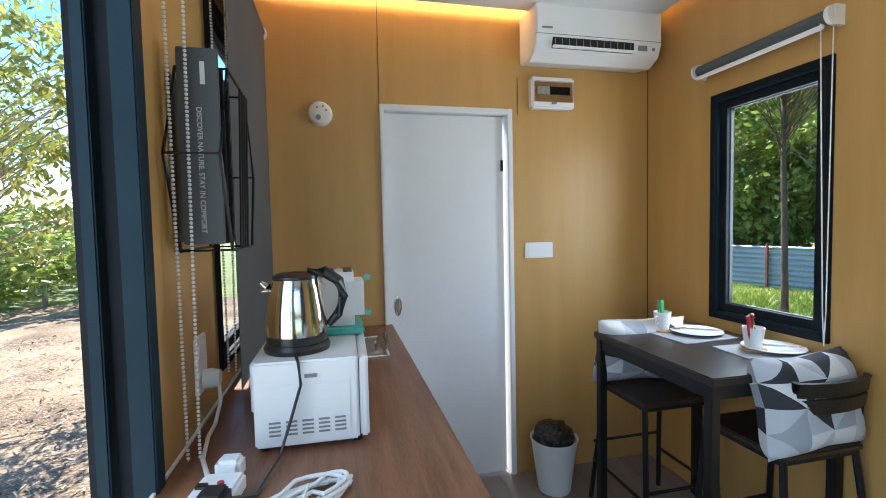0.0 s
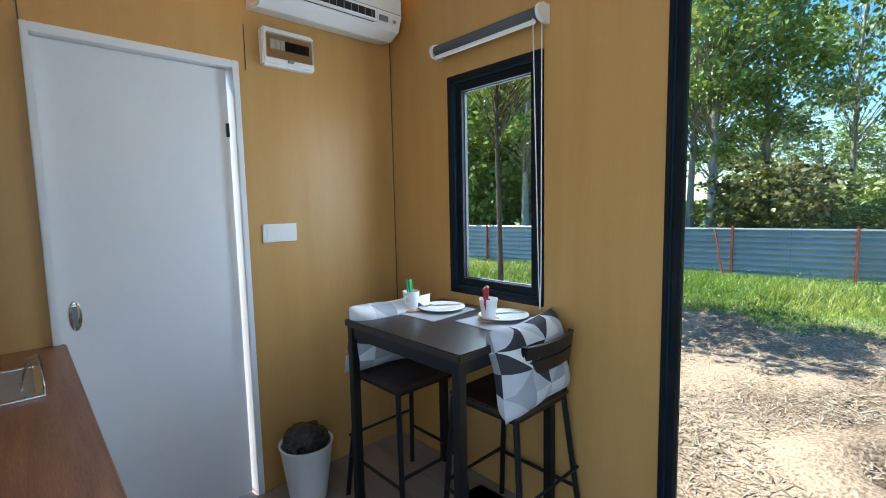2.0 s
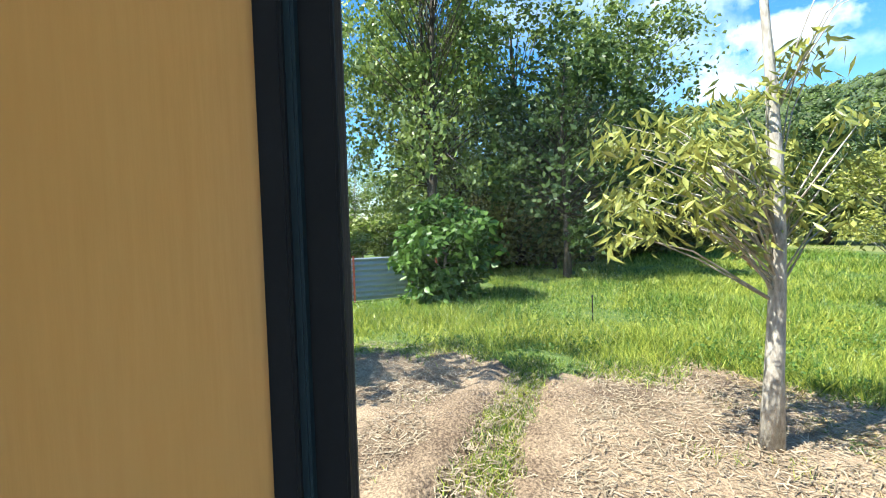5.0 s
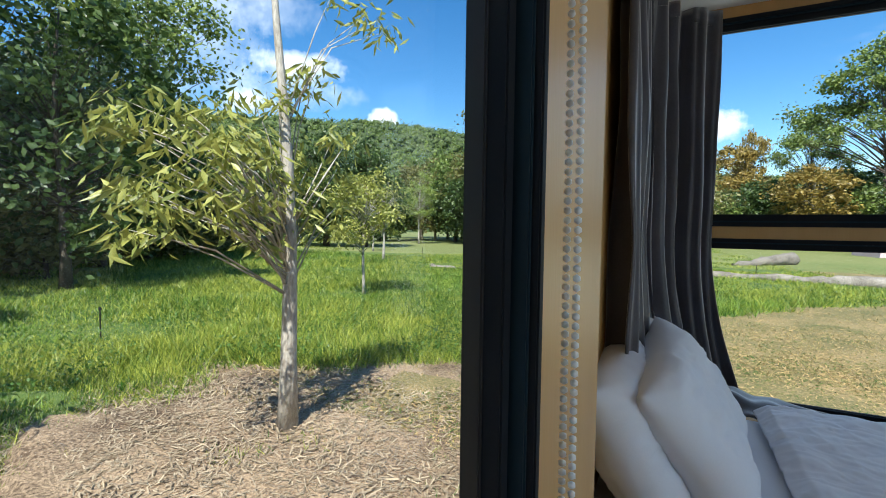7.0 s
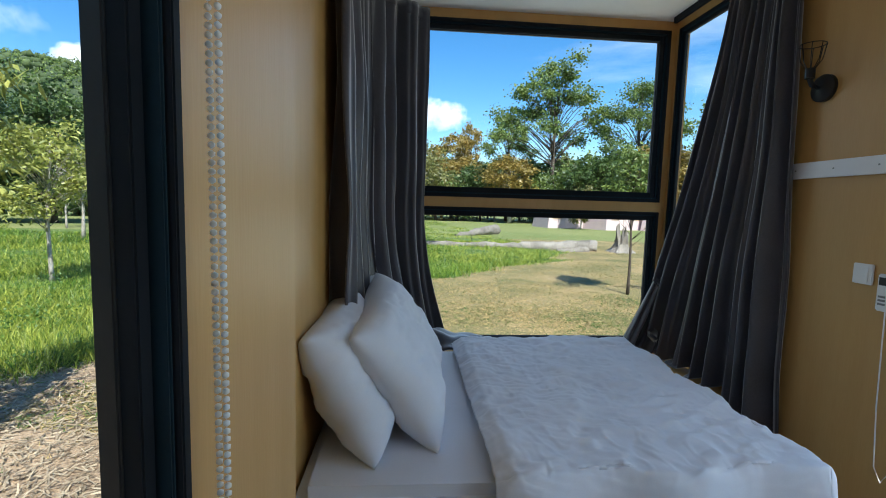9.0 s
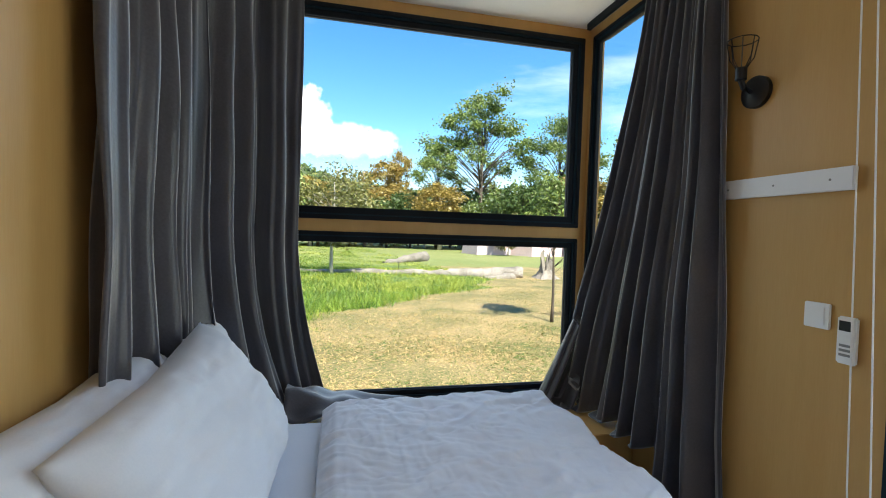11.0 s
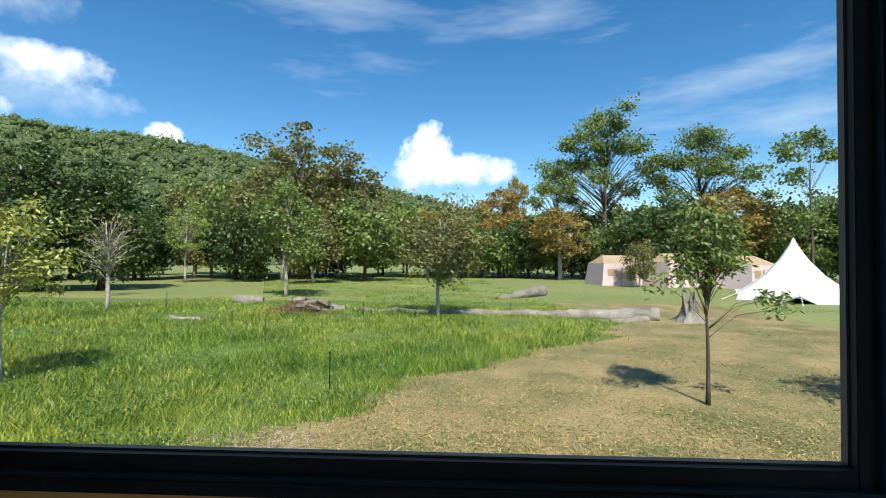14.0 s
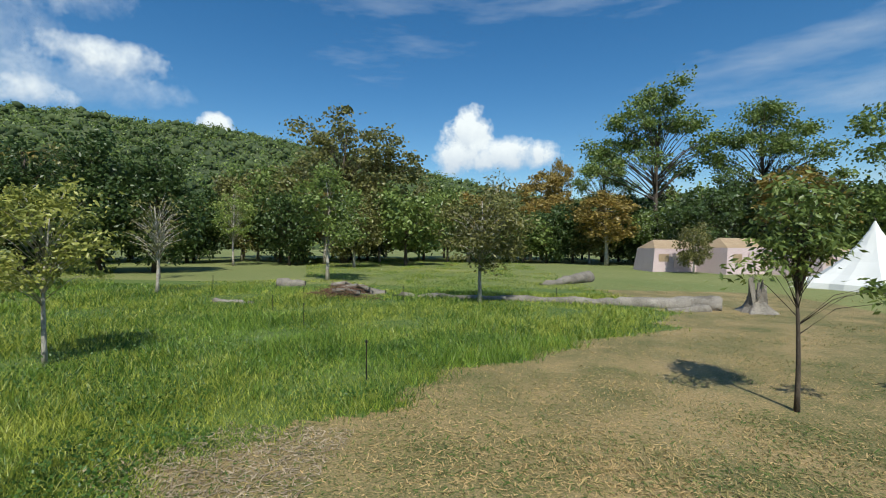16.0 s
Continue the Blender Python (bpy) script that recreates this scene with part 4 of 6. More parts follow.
for x, y, sz in ((17, 10, 0.8), (19, 15.5, 0.9), (23, 18, 0.7), (26, 24, 0.8), (16, 14.5, 0.6), (30, 22, 0.6), (27, 15, 0.5)):
    far_copy(BIG[0], x, y, 0.95, sz, x * 31 % 360)
# far tree line from east round the south to the west, two rows deep
TOPS = {2: 10.4, 3: 19.2, 5: 14.7, 6: 14.4, 7: 9.2, 8: 10.3, 10: 9.6}
for row, (step, dist) in enumerate(((2.5, 63), (3.4, 74))):
    for k in range(int(116 / step)):
        a = -62 + k * step + r.normal() * 0.5
        h = np.interp(a, [-62, -49, -36, -29, -16, -9, -4, 1, 6, 12, 17, 30, 60], [12, 12.5, 9, 12, 10.5, 11, 9.5, 7.5, 7.5, 8.5, 9, 9.5, 9.5]) * (1.0 + 0.16 * row) * r.uniform(0.82, 1.12)
        d = dist + r.normal() * 3
        kind = (7, 8, 10, 7, 8, 10, 5)[(k * 3 + row) % 7] if a < 2 else (10, 7, 10, 8, 10, 7, 5)[(k * 3 + row) % 7]
        far_copy(BIG[kind], 0.9 - d * math.sin(radians(a)), -4.4 - d * math.cos(radians(a)), r.uniform(0.75, 1.0), h / TOPS[kind], r.uniform(0, 360))
for kind, x, y, s, sz, rz in ((4, -28.3, -60.5, 0.82, 0.86, 140), (4, -43, -52, 0.75, 0.9, 60), (4, -13.5, -73, 0.6, 0.75, 200), (9, -45, -38, 1.1, 1.1, 100), (6, 28.9, -38.6, 0.92, 0.93, 70), (6, 37, -35, 1.0, 0.9, 200),
                              (5, -8.1, -79.2, 0.55, 1.12, 30), (5, -7.2, -74.0, 0.95, 0.68, 120), (5, -3.5, -76.0, 0.7, 0.6, 210), (0, 28.8, -49.2, 0.6, 0.58, 80), (3, 29, -66, 0.8, 0.75, 170), (8, 16, -50, 0.7, 0.75, 60), (10, 24, -52, 0.75, 0.9, 10)):
    far_copy(BIG[kind], x, y, s, sz, rz)
far_copy(BARE, 1.9, -79.8, 2.4, 2.9, 50)
far_copy(BARE, 24.0, -33.0, 0.8, 0.9, 120)
far_copy(BIG[8], -16.4, -48.8, 0.36, 0.46, 20)
make_tree("slim_tree", 8.2, 4.2, 8.0, 0.06, [(0, 0, 5.8, 1.8, 2.0, 1.4), (0, -2.2, 6.0, 1.3, 1.6, 0.9), (-0.4, -4.2, 5.8, 1.0, 1.3, 0.7)], "bright", 4200, 0.2, 0.055, "slim tall tree with overhanging boughs by the straw ground", BARKD, seed=35, clumps=80, clump_r=0.26, limb_r=0.14)
make_tree("shade_tree", -8.0, -10.6, 4.6, 0.1, [(0, -0.2, 3.2, 1.5, 1.7, 1.2)], "olive", 3200, 0.17, 0.04, "small brownish-green tree beside the lawn", droop=0.5, seed=33, clumps=70, clump_r=0.22)
# trees west of the cabin
make_tree("shade_tree", -4.4, 4.6, 6.5, 0.16, [(0.4, -0.5, 3.6, 2.0, 2.2, 1.9)], "yellow", 5200, 0.17, 0.028, "leafy tree with long drooping leaves by the entrance", droop=0.65, seed=31, clumps=90, clump_r=0.22)
for x, y in ((-22, 18), (-18, 26), (-28, 10), (-12, 30), (-26, -4), (-30, -16), (-20, 8), (6, 26), (14, 20), (20, 12)):
    far_copy(BIG[(x + y) % 2], x, y, 1.0, 0.9, x * 17 % 360)


# grass: single blades, thick in the meadow and sparse on the straw
def blades(name, px, py, h, w, label, material):
    n = len(px)
    a = rng.uniform(0, 2 * math.pi, n)
    lean = rng.uniform(0.15, 1.3, n) * h
    la = rng.uniform(0, 2 * math.pi, n)
    base = np.stack([px, py, np.full(n, GZ - 0.02)], 1)
    s = np.stack([np.cos(a) * w, np.sin(a) * w, np.zeros(n)], 1)
    tip = base + np.stack([np.cos(la) * lean, np.sin(la) * lean, h], 1)
    v = np.stack([base - s, base + s, tip], 1).reshape(-1, 3)
    ob = quick_mesh(name, v, np.arange(n * 3).reshape(-1, 3), material, None, tris=True)
    return tagged(ob, label, "grass", kind="stuff")


n = 800000
th = rng.uniform(-1.9, 1.9, n)
dd = 5.0 * np.exp(rng.uniform(0, 1, n) * math.log(75 / 5.0))
px, py = 1.0 + dd * np.cos(th - 0.9), -4.5 + dd * np.sin(th - 0.9)
keep = (px > edge_x(py) + rng.normal(size=n) * 0.25) & (py < 13) & (px < 60) & ((px < 17.2) | (py < -6)) & ~((np.degrees(np.arctan2(px - 1, -4.7 - py)) > 24) & (np.degrees(np.arctan2(px - 1, -4.7 - py)) < 43) & (np.hypot(px - 1, py + 4.7) > 33))
px, py, dd = px[keep], py[keep], dd[keep]
patch = np.array([noise.noise(Vector((a * 0.35, b * 0.35, 4))) for a, b in zip(px, py)])
tall = (0.18 + 0.20 * patch).clip(0.06) * rng.uniform(0.4, 1.3, len(px)) * np.where(py < -29, 0.5, 1)
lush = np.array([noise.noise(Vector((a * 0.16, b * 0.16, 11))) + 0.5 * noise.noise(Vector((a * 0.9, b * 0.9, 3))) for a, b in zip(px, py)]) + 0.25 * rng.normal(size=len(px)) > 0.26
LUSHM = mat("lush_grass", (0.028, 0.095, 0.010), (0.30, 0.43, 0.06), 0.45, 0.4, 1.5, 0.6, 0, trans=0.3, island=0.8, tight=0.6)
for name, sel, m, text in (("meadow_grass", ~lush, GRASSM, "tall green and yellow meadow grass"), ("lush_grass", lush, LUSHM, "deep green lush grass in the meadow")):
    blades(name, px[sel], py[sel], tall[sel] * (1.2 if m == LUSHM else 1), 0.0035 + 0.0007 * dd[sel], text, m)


def fence_run():
    t = thing("iron_fence", 0, 0, GZ, "corrugated grey iron sheet fence with rusty posts", "fence")
    a, b = Vector((16.4, -3.6)), Vector((13.2, 12.0))
    n = 12
    d = (b - a) / n
    nrm = Vector((d.y, -d.x)).normalized()
    for k in range(n):
        p, q = a + d * k, a + d * (k + 0.995)
        vs, fs = [], []
        rows = 100
        for j in range(rows + 1):
            z = 0.05 + 1.3 * j / rows
            o = nrm * 0.03 * math.sin(j * 2 * math.pi / 12.5)
            vs += [(p.x + o.x, p.y + o.y, z), (q.x + o.x, q.y + o.y, z)]
        for j in range(rows):
            fs.append((2 * j, 2 * j + 1, 2 * j + 3, 2 * j + 2))
        mesh_object("sheet", vs, fs, IRON, t, True)
        if k % 2 == 0:
            e = p - nrm * 0.06
            part("post", box(e.x - 0.03, e.x + 0.03, e.y - 0.03, e.y + 0.03, -0.1, 1.42), RUST, t)
    for y0, m in ((2.0, "long"), (-2.6, "short")):
        x0 = a.x + (b.x - a.x) * (y0 - a.y) / (b.y - a.y) - 0.12
        part("brace", tube([(x0 - 0.35, y0 - 0.35, -0.05), (x0, y0, 1.32 if m == "long" else 1.2)], 0.035, 6), RUST, t)
    return t


fence_run()

# hillside
vs, fs = [], []
nA, nD = 200, 50
for i in range(nA):
    a = radians(-62 + 106 * i / (nA - 1))
    top = np.interp(math.degrees(a), [-62, -58, -49, -46, -42, -36, -29, -20, -9, 0, 10, 27, 44], [84, 86, 98, 103, 97, 98, 95, 82, 64, 44, 40, 29, 20])
    for j in range(nD):
        f = j / (nD - 1)
        d = 160 + 330 * f
        z = GZ + top * (math.sin(f * math.pi * 0.5)) ** 1.3
        x, y = 0.9 - d * math.sin(a), -4.4 - d * math.cos(a)
        z += 5.5 * f * (abs(noise.noise(Vector((x * 0.05, y * 0.05, 1)))) * 1.6 + noise.noise(Vector((x * 0.012, y * 0.012, 1))) * 2)
        vs.append((x, y, z))
for i in range(nA - 1):
    for j in range(nD - 1):
        fs.append((i * nD + j, (i + 1) * nD + j, (i + 1) * nD + j + 1, i * nD + j + 1))
vs_hill = vs
tagged(mesh_object("hill", vs, fs, HILLM, None, True), "green wooded hillside behind the field", "hill", kind="structure")


# ---- fittings on the walls ----
t = thing("air_conditioner", 1.715, 0, 2.245, "white wall-mounted air conditioner with open louvre", "air conditioner")
prof = [(0, 0.02), (-0.12, 0.0), (-0.19, 0.035), (-0.215, 0.10), (-0.215, 0.27), (-0.19, 0.285), (0, 0.285)]
n = len(prof)
vs = [(sx * 0.36, p[0] - 0.002, p[1]) for sx in (-1, 1) for p in prof]
fs = [tuple(range(n))[::-1], tuple(range(n, 2 * n))] + [(i, (i + 1) % n, n + (i + 1) % n, n + i) for i in range(n)]
bm = bmesh.new()
bv = [bm.verts.new(v) for v in vs]
for f in fs:
    bm.faces.new([bv[i] for i in f])
part("casing", bm, WHITEP, t, bevel=0.006)
part("outlet", box(-0.27, 0.19, -0.2185, -0.2, 0.045, 0.095), RUBBER, t)
for k in range(12):
    part("fin", box(-0.26 + k * 0.039, -0.257 + k * 0.039, -0.221, -0.205, 0.05, 0.09), GREYP, t)
part("louvre", box(-0.275, 0.20, -0.235, -0.217, 0.04, 0.052), WHITEP, t, bevel=0.003)
part("seam", box(-0.36, 0.36, -0.2175, -0.214, 0.108, 0.111), GREYP, t)
part("badge", box(-0.33, -0.27, -0.2185, -0.214, 0.135, 0.145), GREYP, t)
part("display_marks", box(0.22, 0.27, -0.2185, -0.21, 0.06, 0.085), GREYP, t)
part("indicator", cyl(0.008, 0.008, 0, 0.004, 12, m=Matrix.Translation((0.31, -0.214, 0.07)) @ Matrix.Rotation(radians(90), 4, "X")), GREYP, t)

t = thing("breaker_box", 1.53, 0, 2.115, "cream electrical breaker box with smoked cover", "breaker box")
part("case", box(-0.128, 0.128, -0.05, -0.001, -0.085, 0.085), WHITEP, t, bevel=0.01)
part("window_recess", box(-0.112, 0.112, -0.0525, -0.05, -0.05, 0.055), CORK, t)
for k in range(8):
    part("breaker", box(-0.095 + k * 0.024, -0.075 + k * 0.024, -0.060, -0.0525, -0.012, 0.03), WHITEP if k < 3 else BLACKP, t)
part("cover", box(-0.114, 0.114, -0.066, -0.063, -0.052, 0.057), TINT, t)
part("catch", box(-0.012, 0.012, -0.069, -0.05, -0.062, -0.052), GREYP, t)


def plate(name, x, y, z, rz, w, h, label, category, buttons):
    t = thing(name, x, y, z, label, category, rz=rz)
    part("plate", box(-w / 2, w / 2, -0.010, -0.001, -h / 2, h / 2), WHITEP, t, bevel=0.003)
    for a, b, c, d in buttons:
        part("button", box(a, b, -0.013, -0.010, c, d), WHITEP, t, bevel=0.001)
    return t


plate("light_switch", 1.455, 0, 1.26, 0, 0.168, 0.086, "white double light switch and socket plate", "switch", [(-0.065, -0.012, -0.028, 0.028), (0.03, 0.06, -0.012, 0.0)])
plate("light_switch", 0, -3.508, 1.093, 90, 0.086, 0.086, "square white light switch beside the remote", "switch", [(-0.026, 0.026, -0.03, 0.03)])
plate("wall_socket", 0, -1.07, 1.06, 90, 0.086, 0.15, "white double wall socket with a plug", "socket", [(-0.03, 0.03, 0.02, 0.05)])

t = thing("smoke_detector", 0.298, 0, 1.97, "round white smoke alarm on the wall", "smoke alarm")
rot = Matrix.Rotation(radians(90), 4, "X")
part("body", lathe([(0.0, 0.034), (0.03, 0.034), (0.05, 0.028), (0.058, 0.015), (0.06, 0.0)][::-1], 32, m=rot), WHITEP, t, smooth=True)
for x, z in ((-0.012, 0.025), (0.015, 0.03), (0.03, 0.012)):
    part("dot", cyl(0.005, 0.005, 0.031, 0.036, 10, m=Matrix.Translation((x, 0, z)) @ rot), GREYP, t)
part("test_button", cyl(0.013, 0.013, 0.033, 0.037, 16, m=Matrix.Translation((-0.008, 0, -0.022)) @ rot), GREYP, t)


def beads(path_a, path_b, r, step):
    a, b = Vector(path_a), Vector(path_b)
    n = int((b - a).length / step)
    ico_v, ico_f = [], []
    bm = bmesh.new()
    bmesh.ops.create_icosphere(bm, subdivisions=1, radius=r)
    ico_v = [v.co.copy() for v in bm.verts]
    bm.verts.index_update()
    ico_f = [[v.index for v in f.verts] for f in bm.faces]
    bm.free()
    vs, fs = [], []
    for k in range(n + 1):
        p = a.lerp(b, k / n)
        o = len(vs)
        vs += [p + v for v in ico_v]
        fs += [[i + o for i in f] for f in ico_f]
    return vs, fs


def roller_blind(x, y0, y1, z, side, label, drop=0.0, chain_y=None, chain_to=0.9, bead=True, strands=(0.02, 0.06)):
    """A roller blind along y on the wall at x; side +1 if the room is towards +x."""
    t = thing("roller_blind", x, (y0 + y1) / 2, z, label, "roller blind", "roller blinds")
    h = abs(y1 - y0) / 2
    ry = Matrix.Rotation(radians(90), 4, "X")
    o = side * 0.045
    part("roll", cyl(0.026, 0.026, -h + 0.02, h - 0.02, 24, m=Matrix.Translation((o, 0, 0)) @ ry), BLINDF, t, smooth=True)
    for s in (-1, 1):
        b = cyl(0.034, 0.034, -0.008, 0.008, 24, m=Matrix.Translation((o, s * (h - 0.008), 0)) @ ry)
        box(min(0, o), max(0, o), s * (h - 0.008) - 0.009, s * (h - 0.008) + 0.009, -0.036, 0.036, b)
        part("bracket", b, WHITEP, t)
    if drop:
        part("fabric", box(o + side * 0.02, o + side * 0.022, -h + 0.03, h - 0.03, -drop, 0.0), BLINDF, t)
    part("bottom_bar", box(o + side * 0.012, o + side * 0.026, -h + 0.025, h - 0.025, -drop - 0.045, -drop - 0.028), WHITEP, t, bevel=0.003)
    if chain_y is not None:
        cy = chain_y - (y0 + y1) / 2
        for dx in strands:
            if bead:
                v, f = beads((side * dx, cy + dx * 0.4, 0.0), (side * (dx * 0.5 + 0.02), cy, chain_to - z), 0.0042, 0.0092)
                mesh_object("bead_chain", v, f, WHITEP, t, True)
            else:
                part("cord", tube([(side * dx, cy + dx * 0.4, 0), (side * (0.03 + dx * 0.4), cy, (chain_to - z) * 0.9), (side * 0.045, cy, chain_to - z)], 0.0022, 6), WHITEP, t)
    return t


roller_blind(W, -1.06, -0.42, 2.13, -1, "rolled-up grey roller blind with white end caps", chain_y=-1.045, chain_to=0.93, bead=False)
roller_blind(0, -0.92, -0.10, 2.30, 1, "grey roller blind lowered over the kitchen window", drop=1.38, chain_y=-0.88, chain_to=0.98)
roller_blind(W, -2.30, -1.45, 2.42, -1, "rolled-up grey roller blind above the tall window", chain_y=-2.262, chain_to=0.25, strands=(0.022, 0.036))
roller_blind(0, -3.38, -1.22, 2.42, 1, "long rolled-up grey roller blind above the entrance", chain_y=-1.275, chain_to=0.62)
t = thing("blind_cord", 0.03, -3.345, 0.28, "looped white blind cord on the wall", "cord")
part("cord", tube([(0.02, -0.02, 2.1), (0.015, 0.05, 0.25), (0.0, 0.045, 0.05), (0.0, 0.02, 0.0), (0.0, -0.01, 0.05), (0.015, -0.015, 0.3), (0.02, -0.06, 2.1)], 0.0025, 6), WHITEP, t)

t = thing("wall_trunking", 0, -3.68, 1.545, "white cable trunking strip screwed to the wall", "trunking")
part("strip", box(0.001, 0.022, -0.29, 0.27, -0.038, 0.038), WHITE, t, bevel=0.003)
for y in (-0.2, 0.0, 0.2):
    part("screw", cyl(0.004, 0.004, 0, 0.0235, 8, m=Matrix.Translation((0, y, 0)) @ Matrix.Rotation(radians(90), 4, "Y")), GREYP, t)
t = thing("remote_control", 0.004, -3.405, 1.03, "white air conditioner remote in a wall holder", "remote")
part("body", box(0, 0.02, -0.028, 0.028, -0.075, 0.075), WHITEP, t, bevel=0.005)
part("screen", box(0.0195, 0.0215, -0.019, 0.019, 0.03, 0.062), BLACKP, t)
for k in range(3):
    part("button", box(0.0195, 0.022, -0.016, 0.016, -0.02 - 0.015 * k, -0.012 - 0.015 * k), GREYP, t)
t = thing("wall_lamp", 0, -3.785, 1.92, "small black cage wall lamp, switched off", "wall lamp")
ry = Matrix.Rotation(radians(90), 4, "Y")
part("back_plate", lathe([(0.062, 0.0), (0.062, 0.018), (0.045, 0.032), (0.0, 0.036)], 28, m=ry), BLACKM, t, smooth=True)
part("arm", tube([(0.03, 0, 0.0), (0.07, 0, 0.01), (0.085, 0, 0.04)], 0.011, 8), BLACKM, t, smooth=True)
part("socket", cyl(0.02, 0.02, 0.04, 0.085, 16, m=Matrix.Translation((0.085, 0, 0))), BLACKM, t)
for k in range(8):
    a = k * math.pi / 4
    c, s = math.cos(a), math.sin(a)
    part("cage_wire", tube([(0.085 + 0.018 * c, 0.018 * s, 0.085), (0.085 + 0.04 * c, 0.04 * s, 0.12), (0.085 + 0.052 * c, 0.052 * s, 0.19)], 0.002, 5), BLACKM, t)
part("cage_ring", tube([(0.085 + 0.052 * math.cos(k * math.pi / 12), 0.052 * math.sin(k * math.pi / 12), 0.19) for k in range(25)], 0.0022, 5), BLACKM, t)

# brochure rack on the entrance wall
t = thing("brochure_rack", 0, -1.09, 1.36, "black wire wall rack holding dark brochure folders", "rack")
HEX = [(-0.12, 0.0), (0.13, 0.0), (0.19, 0.20), (0.10, 0.41), (-0.10, 0.42), (-0.20, 0.21)]
for x in (0.015, 0.125):
    part("wire_frame", tube([(x, y, z) for y, z in HEX + HEX[:1]], 0.004, 6), BLACKM, t)
for y, z in HEX:
    part("wire_tie", tube([(0.015, y, z), (0.125, y, z)], 0.003, 6), BLACKM, t)
for k in range(4):
    part("wire_bar", tube([(0.128, -0.04 + 0.03 * k, 0.0), (0.128, 0.02 + 0.03 * k, 0.41)], 0.003, 6), BLACKM, t)
fol = part("folder", box(0.03, 0.115, -0.145, -0.135, 0.015, 0.45), BLINDF, t, "dark blue-grey card folder", bevel=0.002)
part("folder", box(0.03, 0.115, -0.10, -0.092, 0.015, 0.42), BLACKP, t, bevel=0.002)
part("folder", box(0.03, 0.115, -0.05, -0.042, 0.015, 0.41), BLACKP, t, bevel=0.002)
part("back_sheet", box(0.006, 0.010, -0.12, 0.13, 0.02, 0.40), BLACKP, t)


def lettering(text, size, m, parent, material):
    cu = bpy.data.curves.new("lettering", "FONT")
    cu.body, cu.size, cu.extrude, cu.align_x = text, size, 0.0004, "CENTER"
    tmp = bpy.data.objects.new("lettering_source", cu)
    scene.collection.objects.link(tmp)
    me = bpy.data.meshes.new_from_object(tmp.evaluated_get(bpy.context.evaluated_depsgraph_get()))
    bpy.data.objects.remove(tmp)
    me.materials.append(material)
    ob = new("lettering", me)
    ob.parent = parent
    ob.matrix_basis = m
    return tagged(ob, "pale printed words")


lettering("DISCOVER NATURE. STAY IN COMFORT", 0.0155, Matrix.Translation((0.068, -0.1458, 0.18)) @ Matrix.Rotation(radians(90), 4, "X") @ Matrix.Rotation(radians(-90), 4, "Z"), fol, PRINT)
part("printed_bar", box(0.078, 0.088, -0.1462, -0.1448, 0.37, 0.42), PRINT, fol)

# ---- on the worktop ----
t = thing("microwave_oven", 0.30, -1.03, 0.90, "white microwave oven seen from its vented side", "microwave", rz=-1)
part("casing", box(-0.127, 0.105, -0.26, 0.15, 0.012, 0.207), WHITEP, t, bevel=0.005)
part("front_door", box(0.107, 0.128, -0.255, 0.15, 0.014, 0.205), WHITEP, t, bevel=0.005)
part("rear_bulge", box(-0.155, -0.129, -0.15, 0.10, 0.05, 0.18), WHITEP, t, bevel=0.006)
part("side_panel_rib", box(-0.11, 0.085, -0.2625, -0.26, 0.03, 0.155), WHITEP, t, bevel=0.001)
part("badge", box(-0.015, 0.012, -0.2635, -0.26, 0.168, 0.176), GREYP, t)
for c in range(5):
    for k in range(4):
        part("vent_slot", box(-0.095 + c * 0.036, -0.07 + c * 0.036, -0.2645, -0.262, 0.040 + k * 0.0095, 0.044 + k * 0.0095), GREYP, t)
for sx in (-0.11, 0.10):
    for sy in (-0.23, 0.17):
        part("foot", cyl(0.012, 0.012, 0, 0.012, 12, m=Matrix.Translation((sx, sy, 0))), BLACKP, t)

t = thing("electric_kettle", 0.258, -1.175, 1.1075, "polished steel electric kettle with black handle and base", "kettle")
part("power_base", lathe([(0.078, 0.0), (0.08, 0.01), (0.074, 0.02)], 36), BLACKP, t, smooth=True)
part("body_band", lathe([(0.072, 0.021), (0.074, 0.04)], 36), BLACKP, t, smooth=True)
part("body", lathe([(0.0738, 0.041), (0.074, 0.06), (0.07, 0.10), (0.062, 0.15), (0.055, 0.175)], 40), STEEL, t, "mirror-polished steel body", smooth=True)
part("lid", lathe([(0.056, 0.175), (0.055, 0.183), (0.04, 0.19), (0.0, 0.193)], 36), BLACKP, t, smooth=True)
part("spout", tube([(-0.05, 0.0, 0.135), (-0.07, 0.0, 0.155), (-0.082, 0, 0.168)], [0.022, 0.014, 0.007], 10), STEEL, t, smooth=True)
part("handle", tube([(0.03, 0, 0.188), (0.07, 0, 0.19), (0.105, 0, 0.165), (0.115, 0, 0.125), (0.10, 0, 0.08), (0.076, 0, 0.055)], [0.014, 0.015, 0.014, 0.013, 0.012, 0.009], 12), BLACKP, t, smooth=True)
part("power_cord", tube([(0.0, -0.078, 0.005), (0.01, -0.122, 0.0), (0.015, -0.130, -0.05), (-0.01, -0.135, -0.13), (-0.03, -0.16, -0.19), (-0.06, -0.28, -0.203), (-0.10, -0.34, -0.17)], 0.0035, 8), BLACKP, t, smooth=True)

